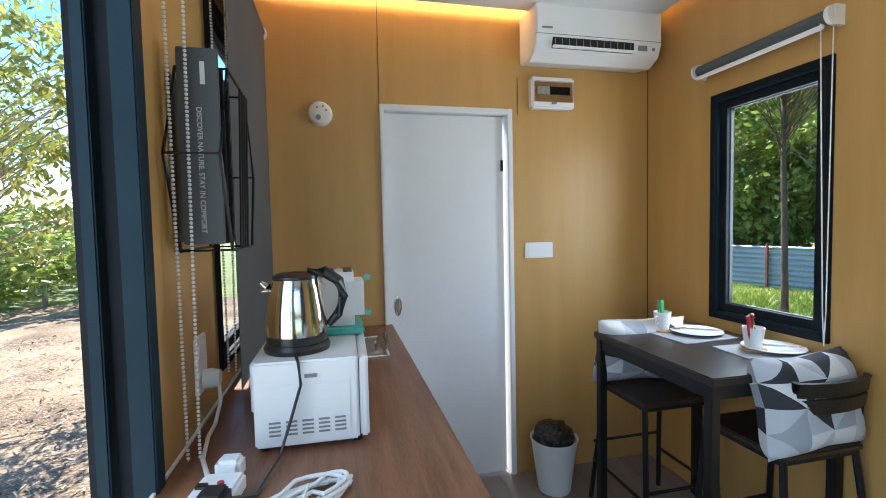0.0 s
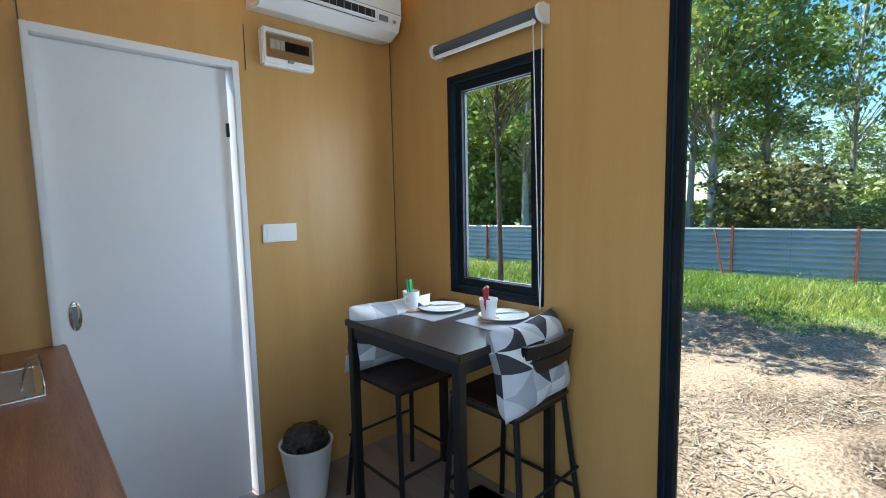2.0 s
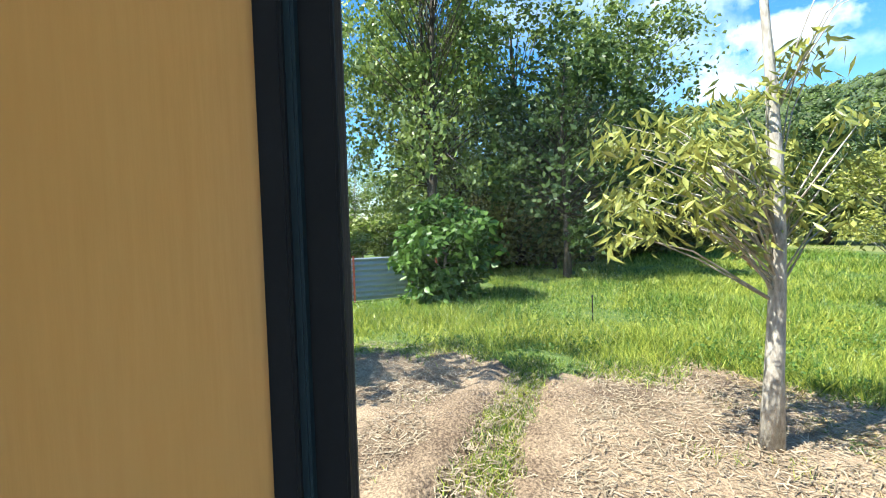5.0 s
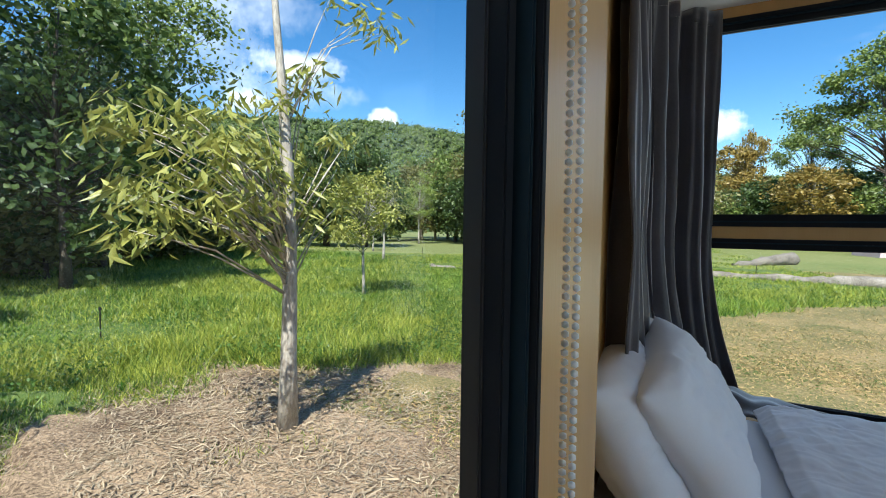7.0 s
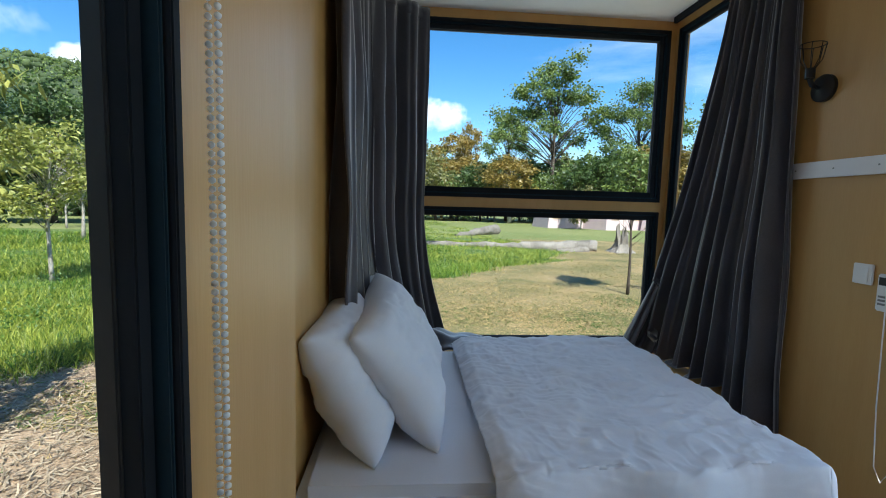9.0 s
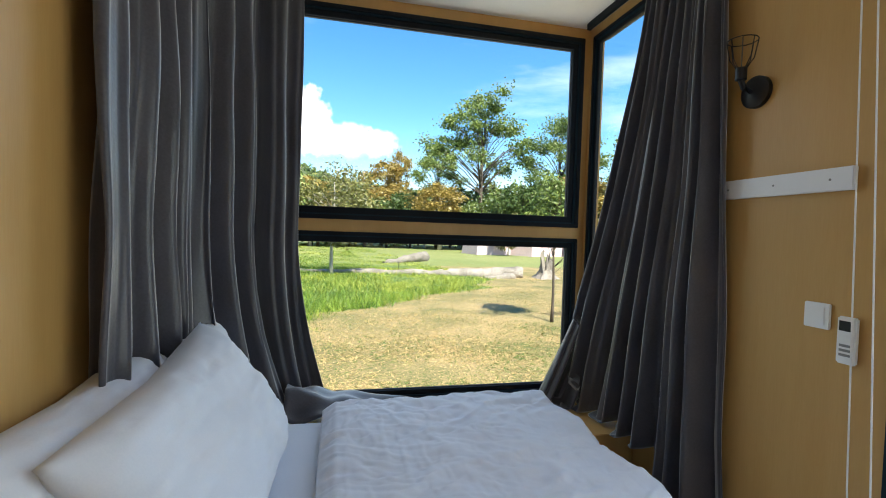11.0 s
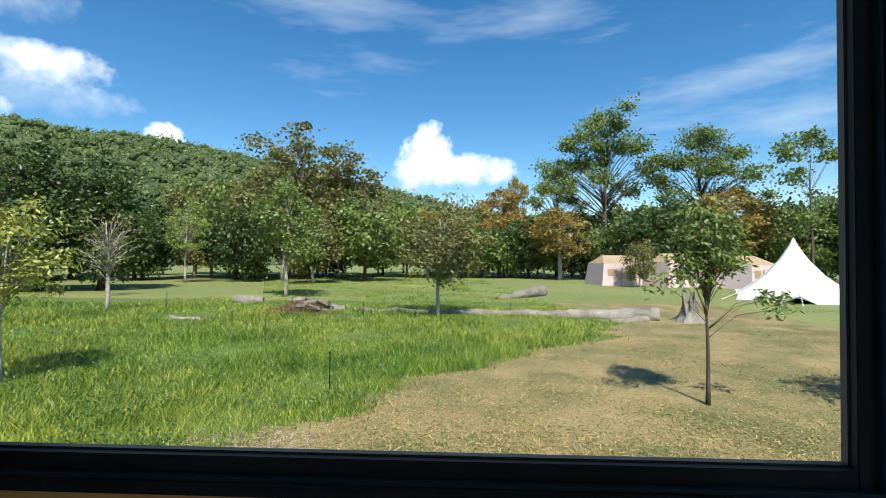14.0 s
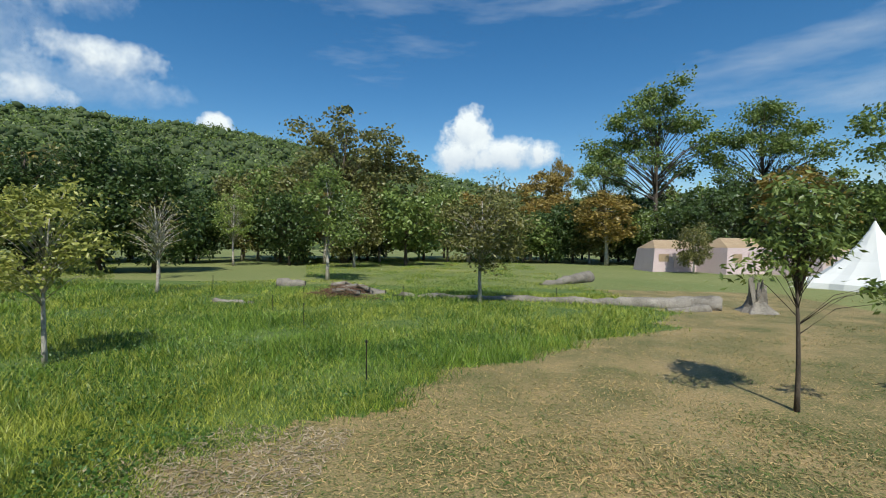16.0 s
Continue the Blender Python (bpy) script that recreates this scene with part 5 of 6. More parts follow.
t = thing("toaster", 0.362, -0.99, 1.1075, "rounded white toaster with teal base and levers", "toaster")
bm = box(-0.07, 0.07, -0.085, 0.085, 0.022, 0.175)
part("shell", bm, WHITEP, t, bevel=0.028, smooth=True)
part("base_band", box(-0.067, 0.067, -0.082, 0.082, 0.0, 0.021), TEAL, t, bevel=0.006)
for z in (0.05, 0.15):
    part("lever", box(0.070, 0.088, -0.07, -0.05, z, z + 0.014), TEAL, t, bevel=0.003)
for sx in (-0.025, 0.025):
    part("slot", box(sx - 0.012, sx + 0.012, -0.06, 0.06, 0.1745, 0.177), BLACKP, t)

t = thing("sink", 0.36, -0.42, 0.895, "small stainless steel sink set in the worktop", "sink")
for a, b, c, d in ((-0.19, 0.19, -0.17, -0.15), (-0.19, 0.19, 0.15, 0.17), (-0.19, -0.17, -0.15, 0.15), (0.17, 0.19, -0.15, 0.15)):
    part("rim", box(a, b, c, d, 0.0055, 0.011), STEEL, t, bevel=0.002)
part("bowl", box(-0.17, 0.17, -0.15, 0.15, 0.0055, 0.0075), GREYP, t)
t = thing("dish_rack", 0.53, -0.47, 0.906, "bent chrome wire rack standing at the sink", "dish rack")
for k in range(3):
    part("wire", tube([(-0.03, -0.04 + 0.03 * k, 0.0), (-0.01, -0.04 + 0.03 * k, 0.07), (0.015, -0.04 + 0.03 * k, 0.08), (0.02, -0.04 + 0.03 * k, 0.0)], 0.0025, 6), STEEL, t)

t = thing("power_strip", 0.118, -1.54, 0.90, "white extension socket strip with switches", "power strip", rz=-8)
part("body", box(-0.04, 0.04, -0.11, 0.13, 0.0, 0.035), WHITEP, t, bevel=0.006)
for k in range(3):
    part("rocker", box(-0.032, -0.014, -0.07 + 0.07 * k, -0.055 + 0.07 * k, 0.035, 0.040), BLACKP, t)
    part("socket_holes", box(0.004, 0.026, -0.074 + 0.07 * k, -0.066 + 0.07 * k, 0.035, 0.0365), GREYP, t)
part("red_light", cyl(0.006, 0.006, 0.035, 0.040, 12, m=Matrix.Translation((0.008, 0.085, 0))), REDP, t)
part("black_plug", box(0.006, 0.055, -0.03, 0.02, 0.037, 0.075), BLACKP, t, bevel=0.008)
part("white_plug", box(-0.03, 0.02, 0.145, 0.19, 0.003, 0.045), WHITEP, t, bevel=0.008)
t = thing("charger_plug", 0.012, -1.07, 1.02, "white plug with cable in the wall socket", "plug")
part("plug_body", lathe([(0.024, 0.0), (0.026, 0.02), (0.02, 0.04), (0.0, 0.042)], 20, m=Matrix.Rotation(radians(90), 4, "Y")), WHITEP, t, smooth=True)
part("cable", tube([(0.035, 0, -0.012), (0.04, -0.01, -0.06), (0.03, -0.03, -0.11), (0.03, -0.10, -0.115), (0.05, -0.22, -0.112), (0.08, -0.30, -0.11)], 0.005, 8), WHITEP, t, smooth=True)
t = thing("white_cable_coil", 0.285, -1.515, 0.90, "coiled white extension cable lying on the worktop", "cable")
pts = []
for k in range(130):
    a = k / 130 * 5 * 2 * math.pi
    rr = 1 + 0.1 * math.sin(k * 0.7)
    pts.append((0.085 * rr * math.cos(a) + 0.01 * math.sin(a * 0.37), 0.034 * rr * math.sin(a) + 0.045 * math.cos(a) + 0.004 * (k % 7), 0.006 + 0.0036 * (k // 26) + 0.003 * math.sin(a * 1.7)))
part("cable", tube(pts, 0.0042, 7), WHITEP, t, smooth=True)
part("tie", tube([(0.0, -0.05, 0.0), (0.005, -0.05, 0.03), (0.01, 0.02, 0.032), (0.008, 0.03, 0.0)], 0.003, 6), WHITEP, t)

# ---- on and round the bar table ----
t = thing("waste_bin", 1.445, -0.19, 0, "white plastic waste bin lined with a black bag", "bin")
part("bucket", lathe([(0.082, 0.0), (0.085, 0.01), (0.120, 0.270), (0.125, 0.275), (0.125, 0.281), (0.115, 0.277), (0.080, 0.02), (0.0, 0.02)], 40), WHITEP, t, smooth=True)
bm = bmesh.new()
bmesh.ops.create_icosphere(bm, subdivisions=4, radius=0.105)
for v in bm.verts:
    q = v.co * 22
    v.co *= 1 + 0.16 * noise.noise(q) + 0.10 * noise.noise(q * 2.3)
    v.co.z = v.co.z * 0.72 + 0.285
part("bag", bm, BAG, t, "crumpled black plastic bag", smooth=False)


def cushion(x, y, z, rx, ry, rz, label):
    t = thing("cushion", x, y, z, label, "cushion", "cushions on the chairs")
    t.matrix_basis = pose(x, y, z, rx, ry, rz)
    n = 25
    rr = random.Random(4)
    vs, fs, ids = [], [], []
    for side in (1, -1):
        o = len(vs)
        for j in range(n):
            for i in range(n):
                a, b = i / (n - 1) * 2 - 1, j / (n - 1) * 2 - 1
                h = max(0, (1 - a ** 4) * (1 - b ** 4)) ** 0.5
                p1, p2 = 1 - 0.12 * (1 - abs(b)) * abs(a) ** 3, 1 - 0.12 * (1 - abs(a)) * abs(b) ** 3
                q = Vector((a * 2, b * 2, side * 3 + x * 4))
                vs.append((a * 0.22 * p1, b * 0.165 * p2, side * h * 0.078 * (1 + 0.2 * noise.noise(q))))
        for j in range(n - 1):
            for i in range(n - 1):
                f = (o + j * n + i, o + j * n + i + 1, o + (j + 1) * n + i + 1, o + (j + 1) * n + i)
                I, J = i // 6, j // 6
                odd = (I + J) % 2
                tri = [(f[0], f[1], f[2]), (f[0], f[2], f[3])] if odd else [(f[0], f[1], f[3]), (f[1], f[2], f[3])]
                for k, g in enumerate(tri):
                    fs.append(g if side > 0 else g[::-1])
                    fx, fy = ((i % 6 + (0.66 if k == 0 else 0.33)) / 6, (j % 6 + (0.33 if k == 0 else 0.66)) / 6) if odd else ((i % 6 + (0.33, 0.67)[k]) / 6, (j % 6 + (0.33, 0.67)[k]) / 6)
                    half = (fx > fy) if odd else (fx + fy > 1)
                    ids.append([0, 1, 3, 2, 0, 3, 1, 0, 2, 1, 0, 3][(I * 5 + J * 3 + half * 4 + (side > 0) * 2 + I * J) % 12])
    ob = mesh_object("cushion_cover", vs, fs, CUSH[0], t, True)
    for m in CUSH[1:]:
        ob.data.materials.append(m)
    ob.data.polygons.foreach_set("material_index", ids)
    return t


cushion(1.915, -1.14, 0.78, 78, 0, 4, "cushion with white, grey and black triangles on a bar chair")
cushion(1.775, -0.425, 0.785, -76, 0, -6, "cushion with grey and white triangles on the inner bar chair")

TZ = 0.882
for x, y, rz in ((1.93, -0.60, 4), (2.0, -0.92, -4)):
    t = thing("placemat", x, y, TZ, "grey woven placemat on the bar table", "placemat", "placemats", rz=rz)
    part("mat", box(-0.15, 0.14, -0.12, 0.12, 0.0008, 0.003), GREYMAT, t)
    t = thing("plate", x + 0.035, y + 0.01, TZ + 0.0032, "round white dinner plate", "plate", "plates")
    part("dish", lathe([(0.0, 0.004), (0.055, 0.004), (0.07, 0.010), (0.108, 0.017), (0.110, 0.015), (0.07, 0.006), (0.05, 0.0), (0.0, 0.0)], 48), WHITEP, t, smooth=True)
    for k, dx in enumerate((-0.012, 0.014)):
        t = thing("fork" if k == 0 else "spoon", x + 0.035 + dx, y, TZ + 0.024, "steel cutlery laid across the plate", "cutlery", "cutlery", rz=50)
        part("stem", tube([(0, -0.09, 0.002), (0, 0.0, 0.0), (0, 0.055, 0.0)], 0.0022, 6), STEEL, t)
        bm = bmesh.new()
        bmesh.ops.create_uvsphere(bm, u_segments=12, v_segments=8, radius=1, matrix=Matrix.Translation((0, 0.075, 0)) @ Matrix.Diagonal((0.012, 0.024, 0.003, 1)))
        part("bowl", bm, STEEL, t, smooth=True)
for x, y, hz, packets in ((1.855, -0.50, 200, ((GREENP, 0.0, 0.004, 6), (GREENP, 0.012, -0.006, -8))), (1.965, -0.885, 20, ((REDP, -0.012, 0.0, -16), (REDP, -0.006, 0.012, -8), (GREENP, 0.016, -0.006, 30)))):
    t = thing("coaster", x, y, TZ + 0.0032, "round pale wooden coaster", "coaster", "coasters")
    part("disc", lathe([(0.0, 0.0), (0.045, 0.0), (0.047, 0.003), (0.045, 0.007), (0.0, 0.007)], 32), CORK, t, smooth=True)
    t = thing("mug", x, y, TZ + 0.0105, "white mug filled with drink sachets", "mug", "mugs", rz=hz)
    part("cup", lathe([(0.0, 0.0), (0.026, 0.0), (0.03, 0.01), (0.040, 0.085), (0.0375, 0.085), (0.028, 0.012), (0.0, 0.01)], 36), WHITEP, t, smooth=True)
    part("handle", tube([(0.036, 0, 0.066), (0.055, 0, 0.068), (0.060, 0, 0.05), (0.05, 0, 0.032), (0.033, 0, 0.032)], 0.005, 8), WHITEP, t, smooth=True)
    for k, (m, dx, dy, lean_) in enumerate(packets):
        p = part("sachet", box(-0.013, 0.013, -0.004, 0.004, 0.0, 0.13), m, t, bevel=0.002)
        p.matrix_basis = pose(dx, dy, 0.012, 4 * k, lean_, 30 * k)

# wall panel joints
for n_, (x0, x1, y0, y1, z0, z1) in enumerate(((0.588, 0.591, -0.0035, -0.0005, 2.032, H), (1.338, 1.341, -0.0035, -0.0005, 2.0, 2.2), (W - 0.004, W - 0.0005, -0.004, -0.0005, 0, H), (0.0005, 0.004, -0.004, -0.0005, 0, H))):
    tagged(part("trim_" + "abcd"[n_], box(x0, x1, y0, y1, z0, z1), SEAT, None), "thin dark joint between wall panels", "trim", kind="structure")

# ---- field: stakes, logs, stump, tents, field ----
for x, y, h in ((3.53, -13.3, 0.75), (7.05, -18.3, 0.7), (11.3, -6.4, 0.6), (-1.5, -26, 0.6), (5.2, -24.2, 0.7), (9.5, -21, 0.6), (16, -27, 0.8)):
    t = thing("sprinkler_stake", x, y, GZ - 0.03, "thin black sprinkler stake in the grass", "stake", "stakes in the field")
    part("pipe", cyl(0.014, 0.012, 0, h, 10), BLACKP, t)
    part("nozzle", cyl(0.026, 0.018, h, h + 0.05, 10), BLACKP, t)


def fallen_log(path, radii, label, seed=1, group="fallen logs"):
    t = thing("fallen_log", path[0][0], path[0][1], GZ, label, "log", group)
    a = Vector(path[0])
    v, f = [], []
    fine, fr = [], []
    m = 40
    for k in range(m):
        s = k / (m - 1) * (len(path) - 1)
        i = min(int(s), len(path) - 2)
        fine.append(Vector(path[i]).lerp(Vector(path[i + 1]), s - i) - a)
        fr.append(radii[i] + (radii[i + 1] - radii[i]) * (s - i))
    v, f = tube_data(fine, fr, 12)
    v = [q + Vector((0, 0, 1)) * 0.5 * 0.2 * noise.noise(q * 1.2 + Vector((seed, 0, 0))) + 0.1 * Vector((noise.noise(q * 2.1), noise.noise(q * 2.1 + Vector((5, 0, 0))), noise.noise(q * 3.3))) for q in v]
    mesh_object("log_trunk", v, f, LOGM, t, True)
    return t


fallen_log([(6.2, -26.6, 0.2), (2, -26.2, 0.18), (-3, -25.6, 0.22), (-5.5, -25.0, 0.3), (-7.8, -24.6, 0.35)], [0.14, 0.2, 0.26, 0.34, 0.42], "long weathered grey fallen trunk across the field", 1)
fallen_log([(-5.5, -23.9, 0.2), (-7.2, -24.0, 0.25)], [0.12, 0.22], "broken weathered branch beside the trunk", 2)
fallen_log([(-1.5, -34, 0.2), (-4, -36, 0.5), (-5.0, -37.5, 0.5)], [0.15, 0.35, 0.45], "weathered grey root end of a fallen tree", 3)
fallen_log([(6.8, -27.3, 0.25), (8.4, -27.0, 0.35)], [0.25, 0.35], "short weathered log in the grass", 4)
fallen_log([(12.5, -30.5, 0.25), (14.0, -30.0, 0.4)], [0.3, 0.35], "short weathered log near the trees", 5)
fallen_log([(11.3, -22.8, 0.15), (13.3, -23.2, 0.15)], [0.12, 0.14], "thin weathered log in the tall grass", 6)
t = thing("brush_pile", 8.0, -25.5, GZ, "heap of red-brown twigs and grey broken logs", "brush pile")
rp = random.Random(12)
for k in range(5):
    a, c = rp.uniform(-0.6, 0.6), rp.uniform(-0.8, 0.8)
    part("log", tube([(c - 0.7, a, 0.12 + 0.09 * k), (c, a + rp.uniform(-0.2, 0.2), 0.2 + 0.1 * k), (c + 0.6, a + rp.uniform(-0.4, 0.4), 0.16 + 0.1 * k)], [0.10, 0.13, 0.09], 9), LOGM, t, smooth=True)
bm = bmesh.new()
for k in range(160):
    x, y = rp.gauss(0.5, 0.75), rp.gauss(0, 0.5)
    h = max(0.05, 0.55 - 0.35 * (x - 0.5) ** 2) * rp.uniform(0.1, 1)
    d = Vector((rp.gauss(0, 0.4), rp.gauss(0, 0.4), rp.gauss(0.05, 0.15)))
    tube([Vector((x, y, h)) - d, Vector((x, y, h + 0.04)), Vector((x, y, h)) + d], [0.014, 0.011, 0.005], 4, bm)
part("twigs", bm, mat("dead_twigs", (0.09, 0.045, 0.03), (0.26, 0.14, 0.09), 0.9, 3, 30, 0.5, 0, island=0.6), t, "red-brown dead twigs")
t = thing("tree_stump", -9.0, -24.2, GZ, "jagged weathered tree stump on the lawn", "stump")
bm = lathe([(0.70, 0.0), (0.44, 0.2), (0.36, 0.5), (0.34, 0.75), (0.22, 0.85), (0.0, 0.5)], 36)
for v in bm.verts:
    q = v.co * 1.7
    ang = math.atan2(v.co.y, v.co.x)
    spike = (v.co.z > 0.7) * (0.35 * math.sin(ang * 5 + 1) + 0.25 * math.sin(ang * 9))
    v.co += Vector((noise.noise(q), noise.noise(q + Vector((7, 0, 0))), noise.noise(q * 2) * (v.co.z > 0.4))) * 0.3 + Vector((0, 0, spike))
    v.co.x *= 1 + 0.14 * math.sin(ang * 7)
    v.co.y *= 1 + 0.14 * math.sin(ang * 7)
part("wood", bm, LOGM, t, smooth=True)


def cabin_tent(x, y, rz, w, d, h, label):
    t = thing("cabin_tent", x, y, GZ, label, "tent", "pink cabin tents", rz=rz)
    bm = bmesh.new()
    b = [bm.verts.new(v) for v in ((-w / 2, -d / 2, 0), (w / 2, -d / 2, 0), (w / 2, d / 2, 0), (-w / 2, d / 2, 0))]
    k = 0.88
    c = [bm.verts.new((v.co.x * k, v.co.y * k, h * 0.72)) for v in b]
    for i in range(4):
        bm.faces.new((b[i], b[(i + 1) % 4], c[(i + 1) % 4], c[i]))
    bm.faces.new(b)
    part("walls", bm, CANVAS, t)
    bm = bmesh.new()
    c = [bm.verts.new((s * w / 2 * k, u * d / 2 * k, h * 0.723)) for s, u in ((-1, -1), (1, -1), (1, 1), (-1, 1))]
    r0, r1 = bm.verts.new((-w * 0.30, 0, h)), bm.verts.new((w * 0.30, 0, h))
    for f in ((c[0], c[1], r1, r0), (c[1], c[2], r1), (c[2], c[3], r0, r1), (c[3], c[0], r0)):
        bm.faces.new(f)
    part("roof", bm, CANVAST, t)
    for s in (-0.28, 0.28):
        part("mesh_window", box(s * w - 0.5, s * w + 0.5, d / 2 * 0.945, d / 2 * 0.955, h * 0.32, h * 0.55), CANVAST, t)
    part("door_flap", box(-0.5, 0.5, d / 2 * 0.96, d / 2 * 0.985, 0.05, h * 0.6), CANVAS, t)
    return t


cabin_tent(-15.6, -53.0, 10, 5.2, 4.0, 3.1, "pink canvas cabin tent with a tan roof")
cabin_tent(-21.0, -51.2, 22, 6.2, 4.0, 3.3, "pink canvas cabin tent with rolled tan roof")
cabin_tent(-26.5, -49.0, 30, 5.0, 4.0, 3.1, "pink canvas cabin tent behind the white tent")
t = thing("bell_tent", -21.7, -35.9, GZ, "white canvas bell tent with swept sides", "tent")
bm = bmesh.new()
seg = 24
rings = []
for z, rad in ((0.0, 3.3), (0.35, 3.2), (0.9, 2.5), (1.7, 1.65), (2.7, 0.85), (3.6, 0.3), (4.2, 0.04)):
    ring = []
    for i in range(seg):
        a = 2 * math.pi * i / seg
        k = 1 + (0.16 if i % 4 == 0 else -0.03) * (1 - z / 4.2)
        ring.append(bm.verts.new((rad * k * math.cos(a), rad * k * math.sin(a), z + (0.5 if (z == 0 and i % 8 == 4) else 0))))
    rings.append(ring)
for a, b in zip(rings, rings[1:]):
    for i in range(seg):
        bm.faces.new((a[i], a[(i + 1) % seg], b[(i + 1) % seg], b[i]))
bm.faces.new(rings[-1])
part("canvas", bm, CANVASW, t)
part("pole", cyl(0.04, 0.03, 0, 4.35, 8), BARKD, t)
for k in range(6):
    a = k * math.pi / 3
    part("guy_rope", tube([(2.6 * math.cos(a), 2.6 * math.sin(a), 0.9), (4.8 * math.cos(a), 4.8 * math.sin(a), 0.0)], 0.02, 5), CANVASW, t)


# ---- loose ground cover ----
def litter(name, px, py, ln, wd, material, label, lift=0.03):
    n = len(px)
    a = rng.uniform(0, 2 * math.pi, n)
    tilt = rng.normal(size=n) * 0.25
    d = np.stack([np.cos(a), np.sin(a), tilt], 1) * (ln * rng.uniform(0.4, 1.2, n))[:, None]
    s = np.stack([-np.sin(a), np.cos(a), rng.normal(size=n) * 0.3], 1) * wd
    c = np.stack([px, py, GZ + rng.uniform(0.0, lift, n)], 1)
    v = np.stack([c - d - s, c + d - s, c + d + s, c - d + s], 1).reshape(-1, 3)
    ob = quick_mesh(name, v, np.arange(n * 4).reshape(-1, 4), material, None)
    return tagged(ob, label, "ground cover", kind="stuff")


STRAW = mat("loose_straw", (0.10, 0.065, 0.036), (0.56, 0.45, 0.31), 0.85, 2, 30, 0.3, 0, island=0.9)
n = 90000
px, py = rng.uniform(3.0, 11, n), rng.uniform(-11, 9, n)
k_ = (px < edge_x(py) + 0.8) & (rng.uniform(0, 1, n) < np.clip(1.5 - (px - 4) / 8, 0.35, 1))
litter("straw_litter", px[k_], py[k_], 0.055, 0.005, STRAW, "loose dry straw and wood shavings on the ground")
n = 9000
px, py = rng.uniform(-9, -0.6, n), rng.uniform(-4, 9, n)
litter("leaf_litter", px, py, 0.05, 0.008, STRAW, "dry leaves and straw by the entrance")
TUFT = mat("mown_grass_blades", (0.08, 0.14, 0.025), (0.56, 0.39, 0.18), 0.8, 0.5, 5, 0.4, 0, trans=0.2, island=0.9, tight=0.5)
n = 240000
dd = 2.0 * np.exp(rng.uniform(0, 1, n) * math.log(16))
th = rng.uniform(math.pi * 1.02, math.pi * 1.98, n)
px, py = 0.5 + dd * np.cos(th), -5.2 + dd * np.sin(th)
k_ = (px < edge_x(py)) & (rng.uniform(-0.5, 0.6, n) < np.array([noise.noise(Vector((a * 0.3, b * 0.3, 6))) for a, b in zip(px, py)]) + 0.35)
blades("mown_grass", px[k_], py[k_], rng.uniform(0.02, 0.06, k_.sum()), 0.0022 + 0.0007 * dd[k_], "short dry mown grass on the lawn", TUFT)
n = 60000
dd = 4.0 * np.exp(rng.uniform(0, 1, n) * math.log(8))
th = rng.uniform(-2.3, 0.9, n)
px, py = 2.0 + dd * np.cos(th), -5.0 + dd * np.sin(th)
pt_ = np.array([noise.noise(Vector((a * 0.5, b * 0.5, 9))) for a, b in zip(px, py)])
k_ = (px > edge_x(py) + 0.1) & (pt_ > -0.05) & (px < 17)
cen = np.stack([px[k_], py[k_], GZ + rng.uniform(0.03, 0.30, k_.sum())], 1)
wv, wq = leaves(cen, 0.06, 0.018, 0.2, rng)
tagged(quick_mesh("meadow_weeds", wv, wq, LEAF["bush"], None, tris=True), "low broad-leaved weeds among the meadow grass", "weeds", kind="stuff")
n = 90000
dd = 2.5 * np.exp(rng.uniform(0, 1, n) * math.log(9))
th = rng.uniform(math.pi * 1.02, math.pi * 1.95, n)
px, py = 0.5 + dd * np.cos(th), -5.2 + dd * np.sin(th)
k_ = px < edge_x(py)
litter("lawn_thatch", px[k_], py[k_], 0.045, 0.006, TUFT, "dry clippings scattered over the lawn", lift=0.02)
n = 6500
cx, cy = rng.uniform(3.5, 9.5, 60), rng.uniform(-8, 5, 60)
cx[:26], cy[:26] = np.linspace(5.3, 8.6, 26) + rng.normal(size=26) * 0.2, np.linspace(-2.2, -4.0, 26) + rng.normal(size=26) * 0.2
w_ = rng.integers(0, 60, n)
w_[:3500] = rng.integers(0, 26, 3500)
px, py = cx[w_] + rng.normal(size=n) * 0.16, cy[w_] + rng.normal(size=n) * 0.16
blades("grass_tufts", px, py, rng.uniform(0.03, 0.10, n), 0.006, "small green tufts among the straw", GRASSM)

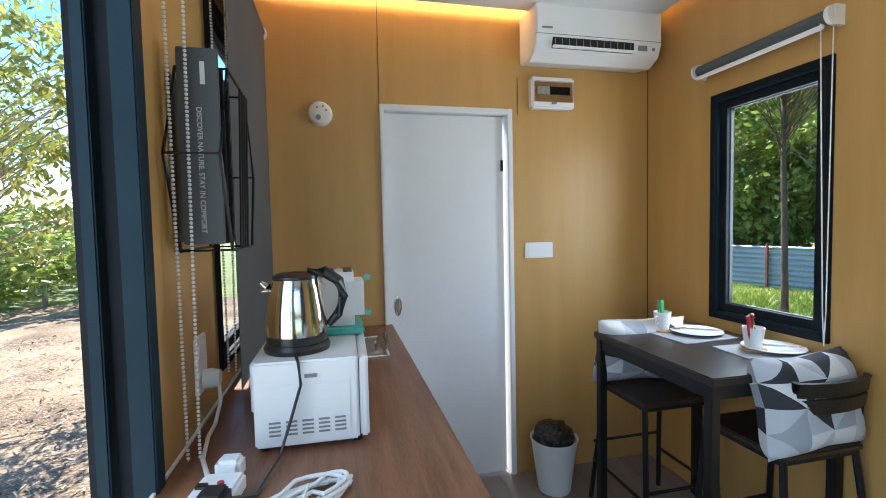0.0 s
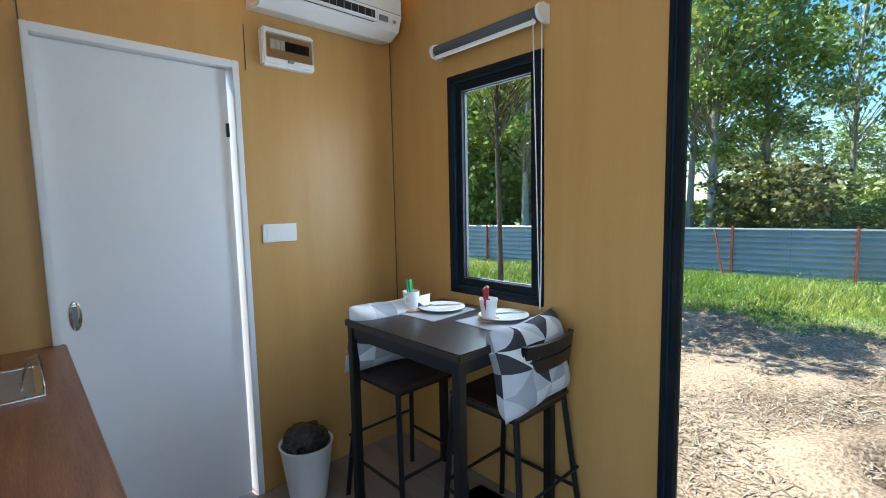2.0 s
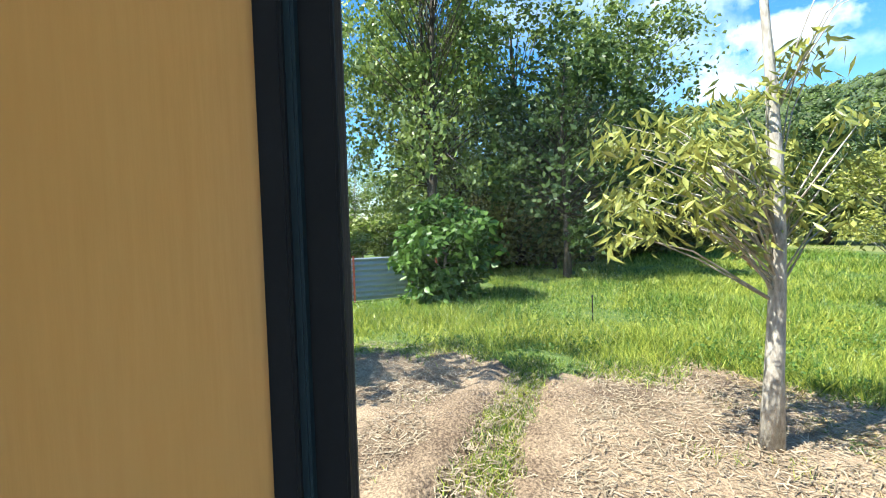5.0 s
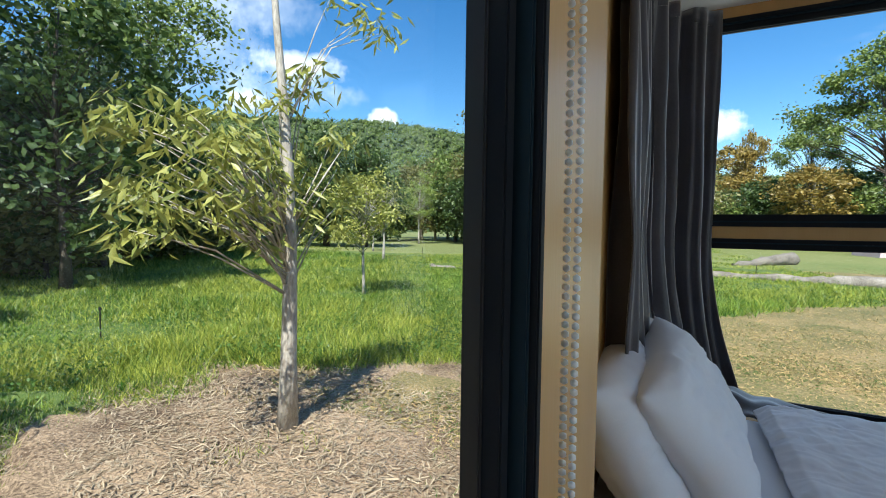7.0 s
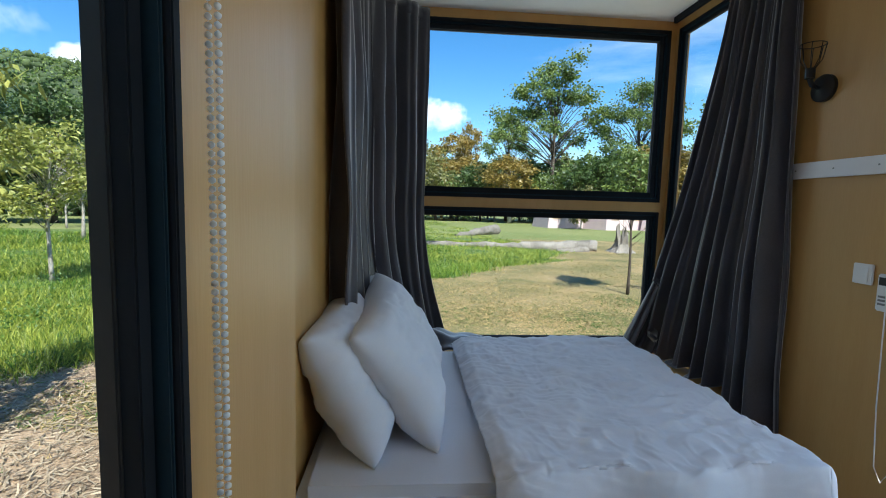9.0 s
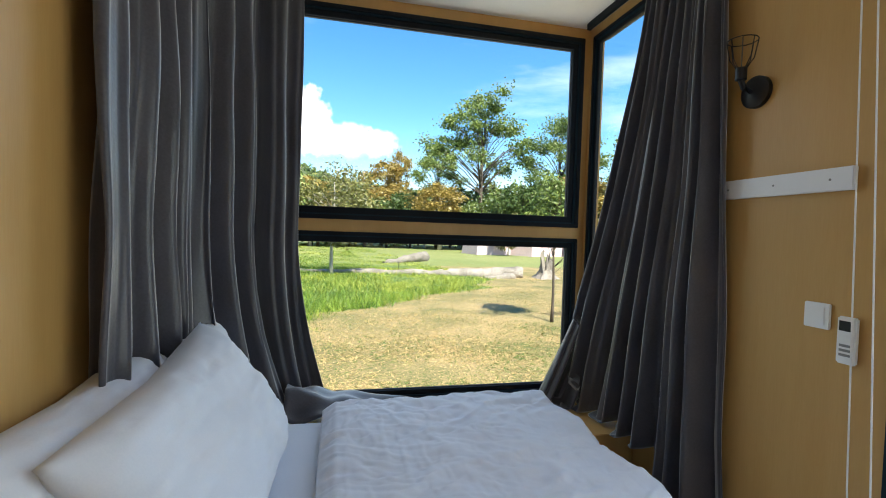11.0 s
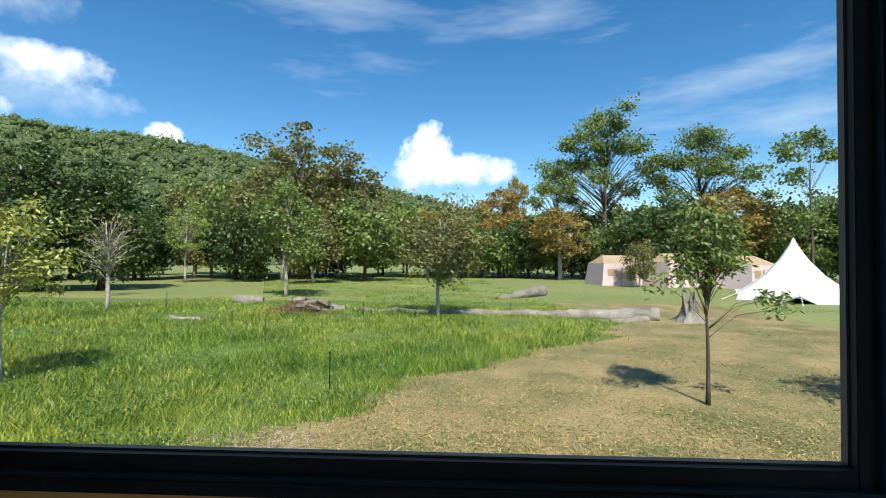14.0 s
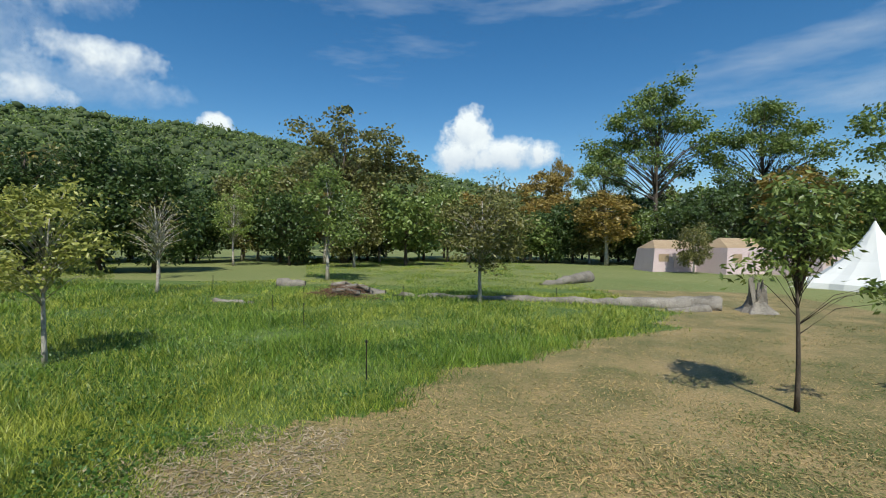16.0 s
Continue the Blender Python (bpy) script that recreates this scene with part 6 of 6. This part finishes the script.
# woodland canopy on the hillside
hv = np.array(vs_hill)
rr = np.random.default_rng(5)
bm = bmesh.new()
bmesh.ops.create_icosphere(bm, subdivisions=1, radius=1)
bm.verts.index_update()
bv = np.array([v.co[:] for v in bm.verts])
bf = np.array([[v.index for v in f.verts] for f in bm.faces])
bm.free()
sel = rr.choice(len(hv), 9000)
rad = rr.uniform(0.7, 2.6, (9000, 1, 1))
blob = bv[None] * (1 + 0.38 * rr.normal(size=(9000, len(bv), 1))).clip(0.3) * rad + (hv[sel] + rr.normal(size=(9000, 3)) * np.array([4.5, 4.5, 0.6]))[:, None, :]
fcs = (bf[None] + (np.arange(9000) * len(bv))[:, None, None]).reshape(-1, 3)
cen = np.repeat((hv[rr.choice(len(hv), 14000)] + rr.normal(size=(14000, 3)) * np.array([4.5, 4.5, 0.6])), 9, axis=0)
off = rr.normal(size=cen.shape) * np.array([1.3, 1.3, 1.0])
hl, hq = leaves(cen + off + np.array([0, 0, 1.2]), 1.5, 0.5, 0.3, rr)
CANOPY = mat("hill_canopy", (0.02, 0.042, 0.014), (0.105, 0.14, 0.045), 0.9, 0.02, 0.4, 0.6, 0, island=0.8)
tagged(quick_mesh("hill_canopy", blob.reshape(-1, 3), fcs, CANOPY, None, tris=True), "dense tree canopy over the hillside", "woodland", kind="stuff")
tagged(quick_mesh("hill_foliage", hl, hq, LEAF["green"], None, tris=True), "leafy tree tops on the hillside", "woodland", kind="stuff")

# floor planks, laid last
pl = bmesh.new()
box(-0.0735, 0.0735, -0.597, 0.597, -0.0055, 0.0, pl)
pl_me = bpy.data.meshes.new("plank")
pl.to_mesh(pl_me)
pl.free()
pl_me.materials.append(FLOORM)
for i in range(15):
    for j in range(5):
        y = -0.6 - 1.2 * j + 0.35 * ((i * 2) % 3) * 1.0 - 0.2
        x = 0.075 + i * 0.15
        if x > W - 0.05:
            continue
        ob = new("plank", pl_me)
        ob.parent = floor
        ob.location = (x, min(max(y, -L + 0.6), -0.6) if j in (0, 4) else y, 0.0)
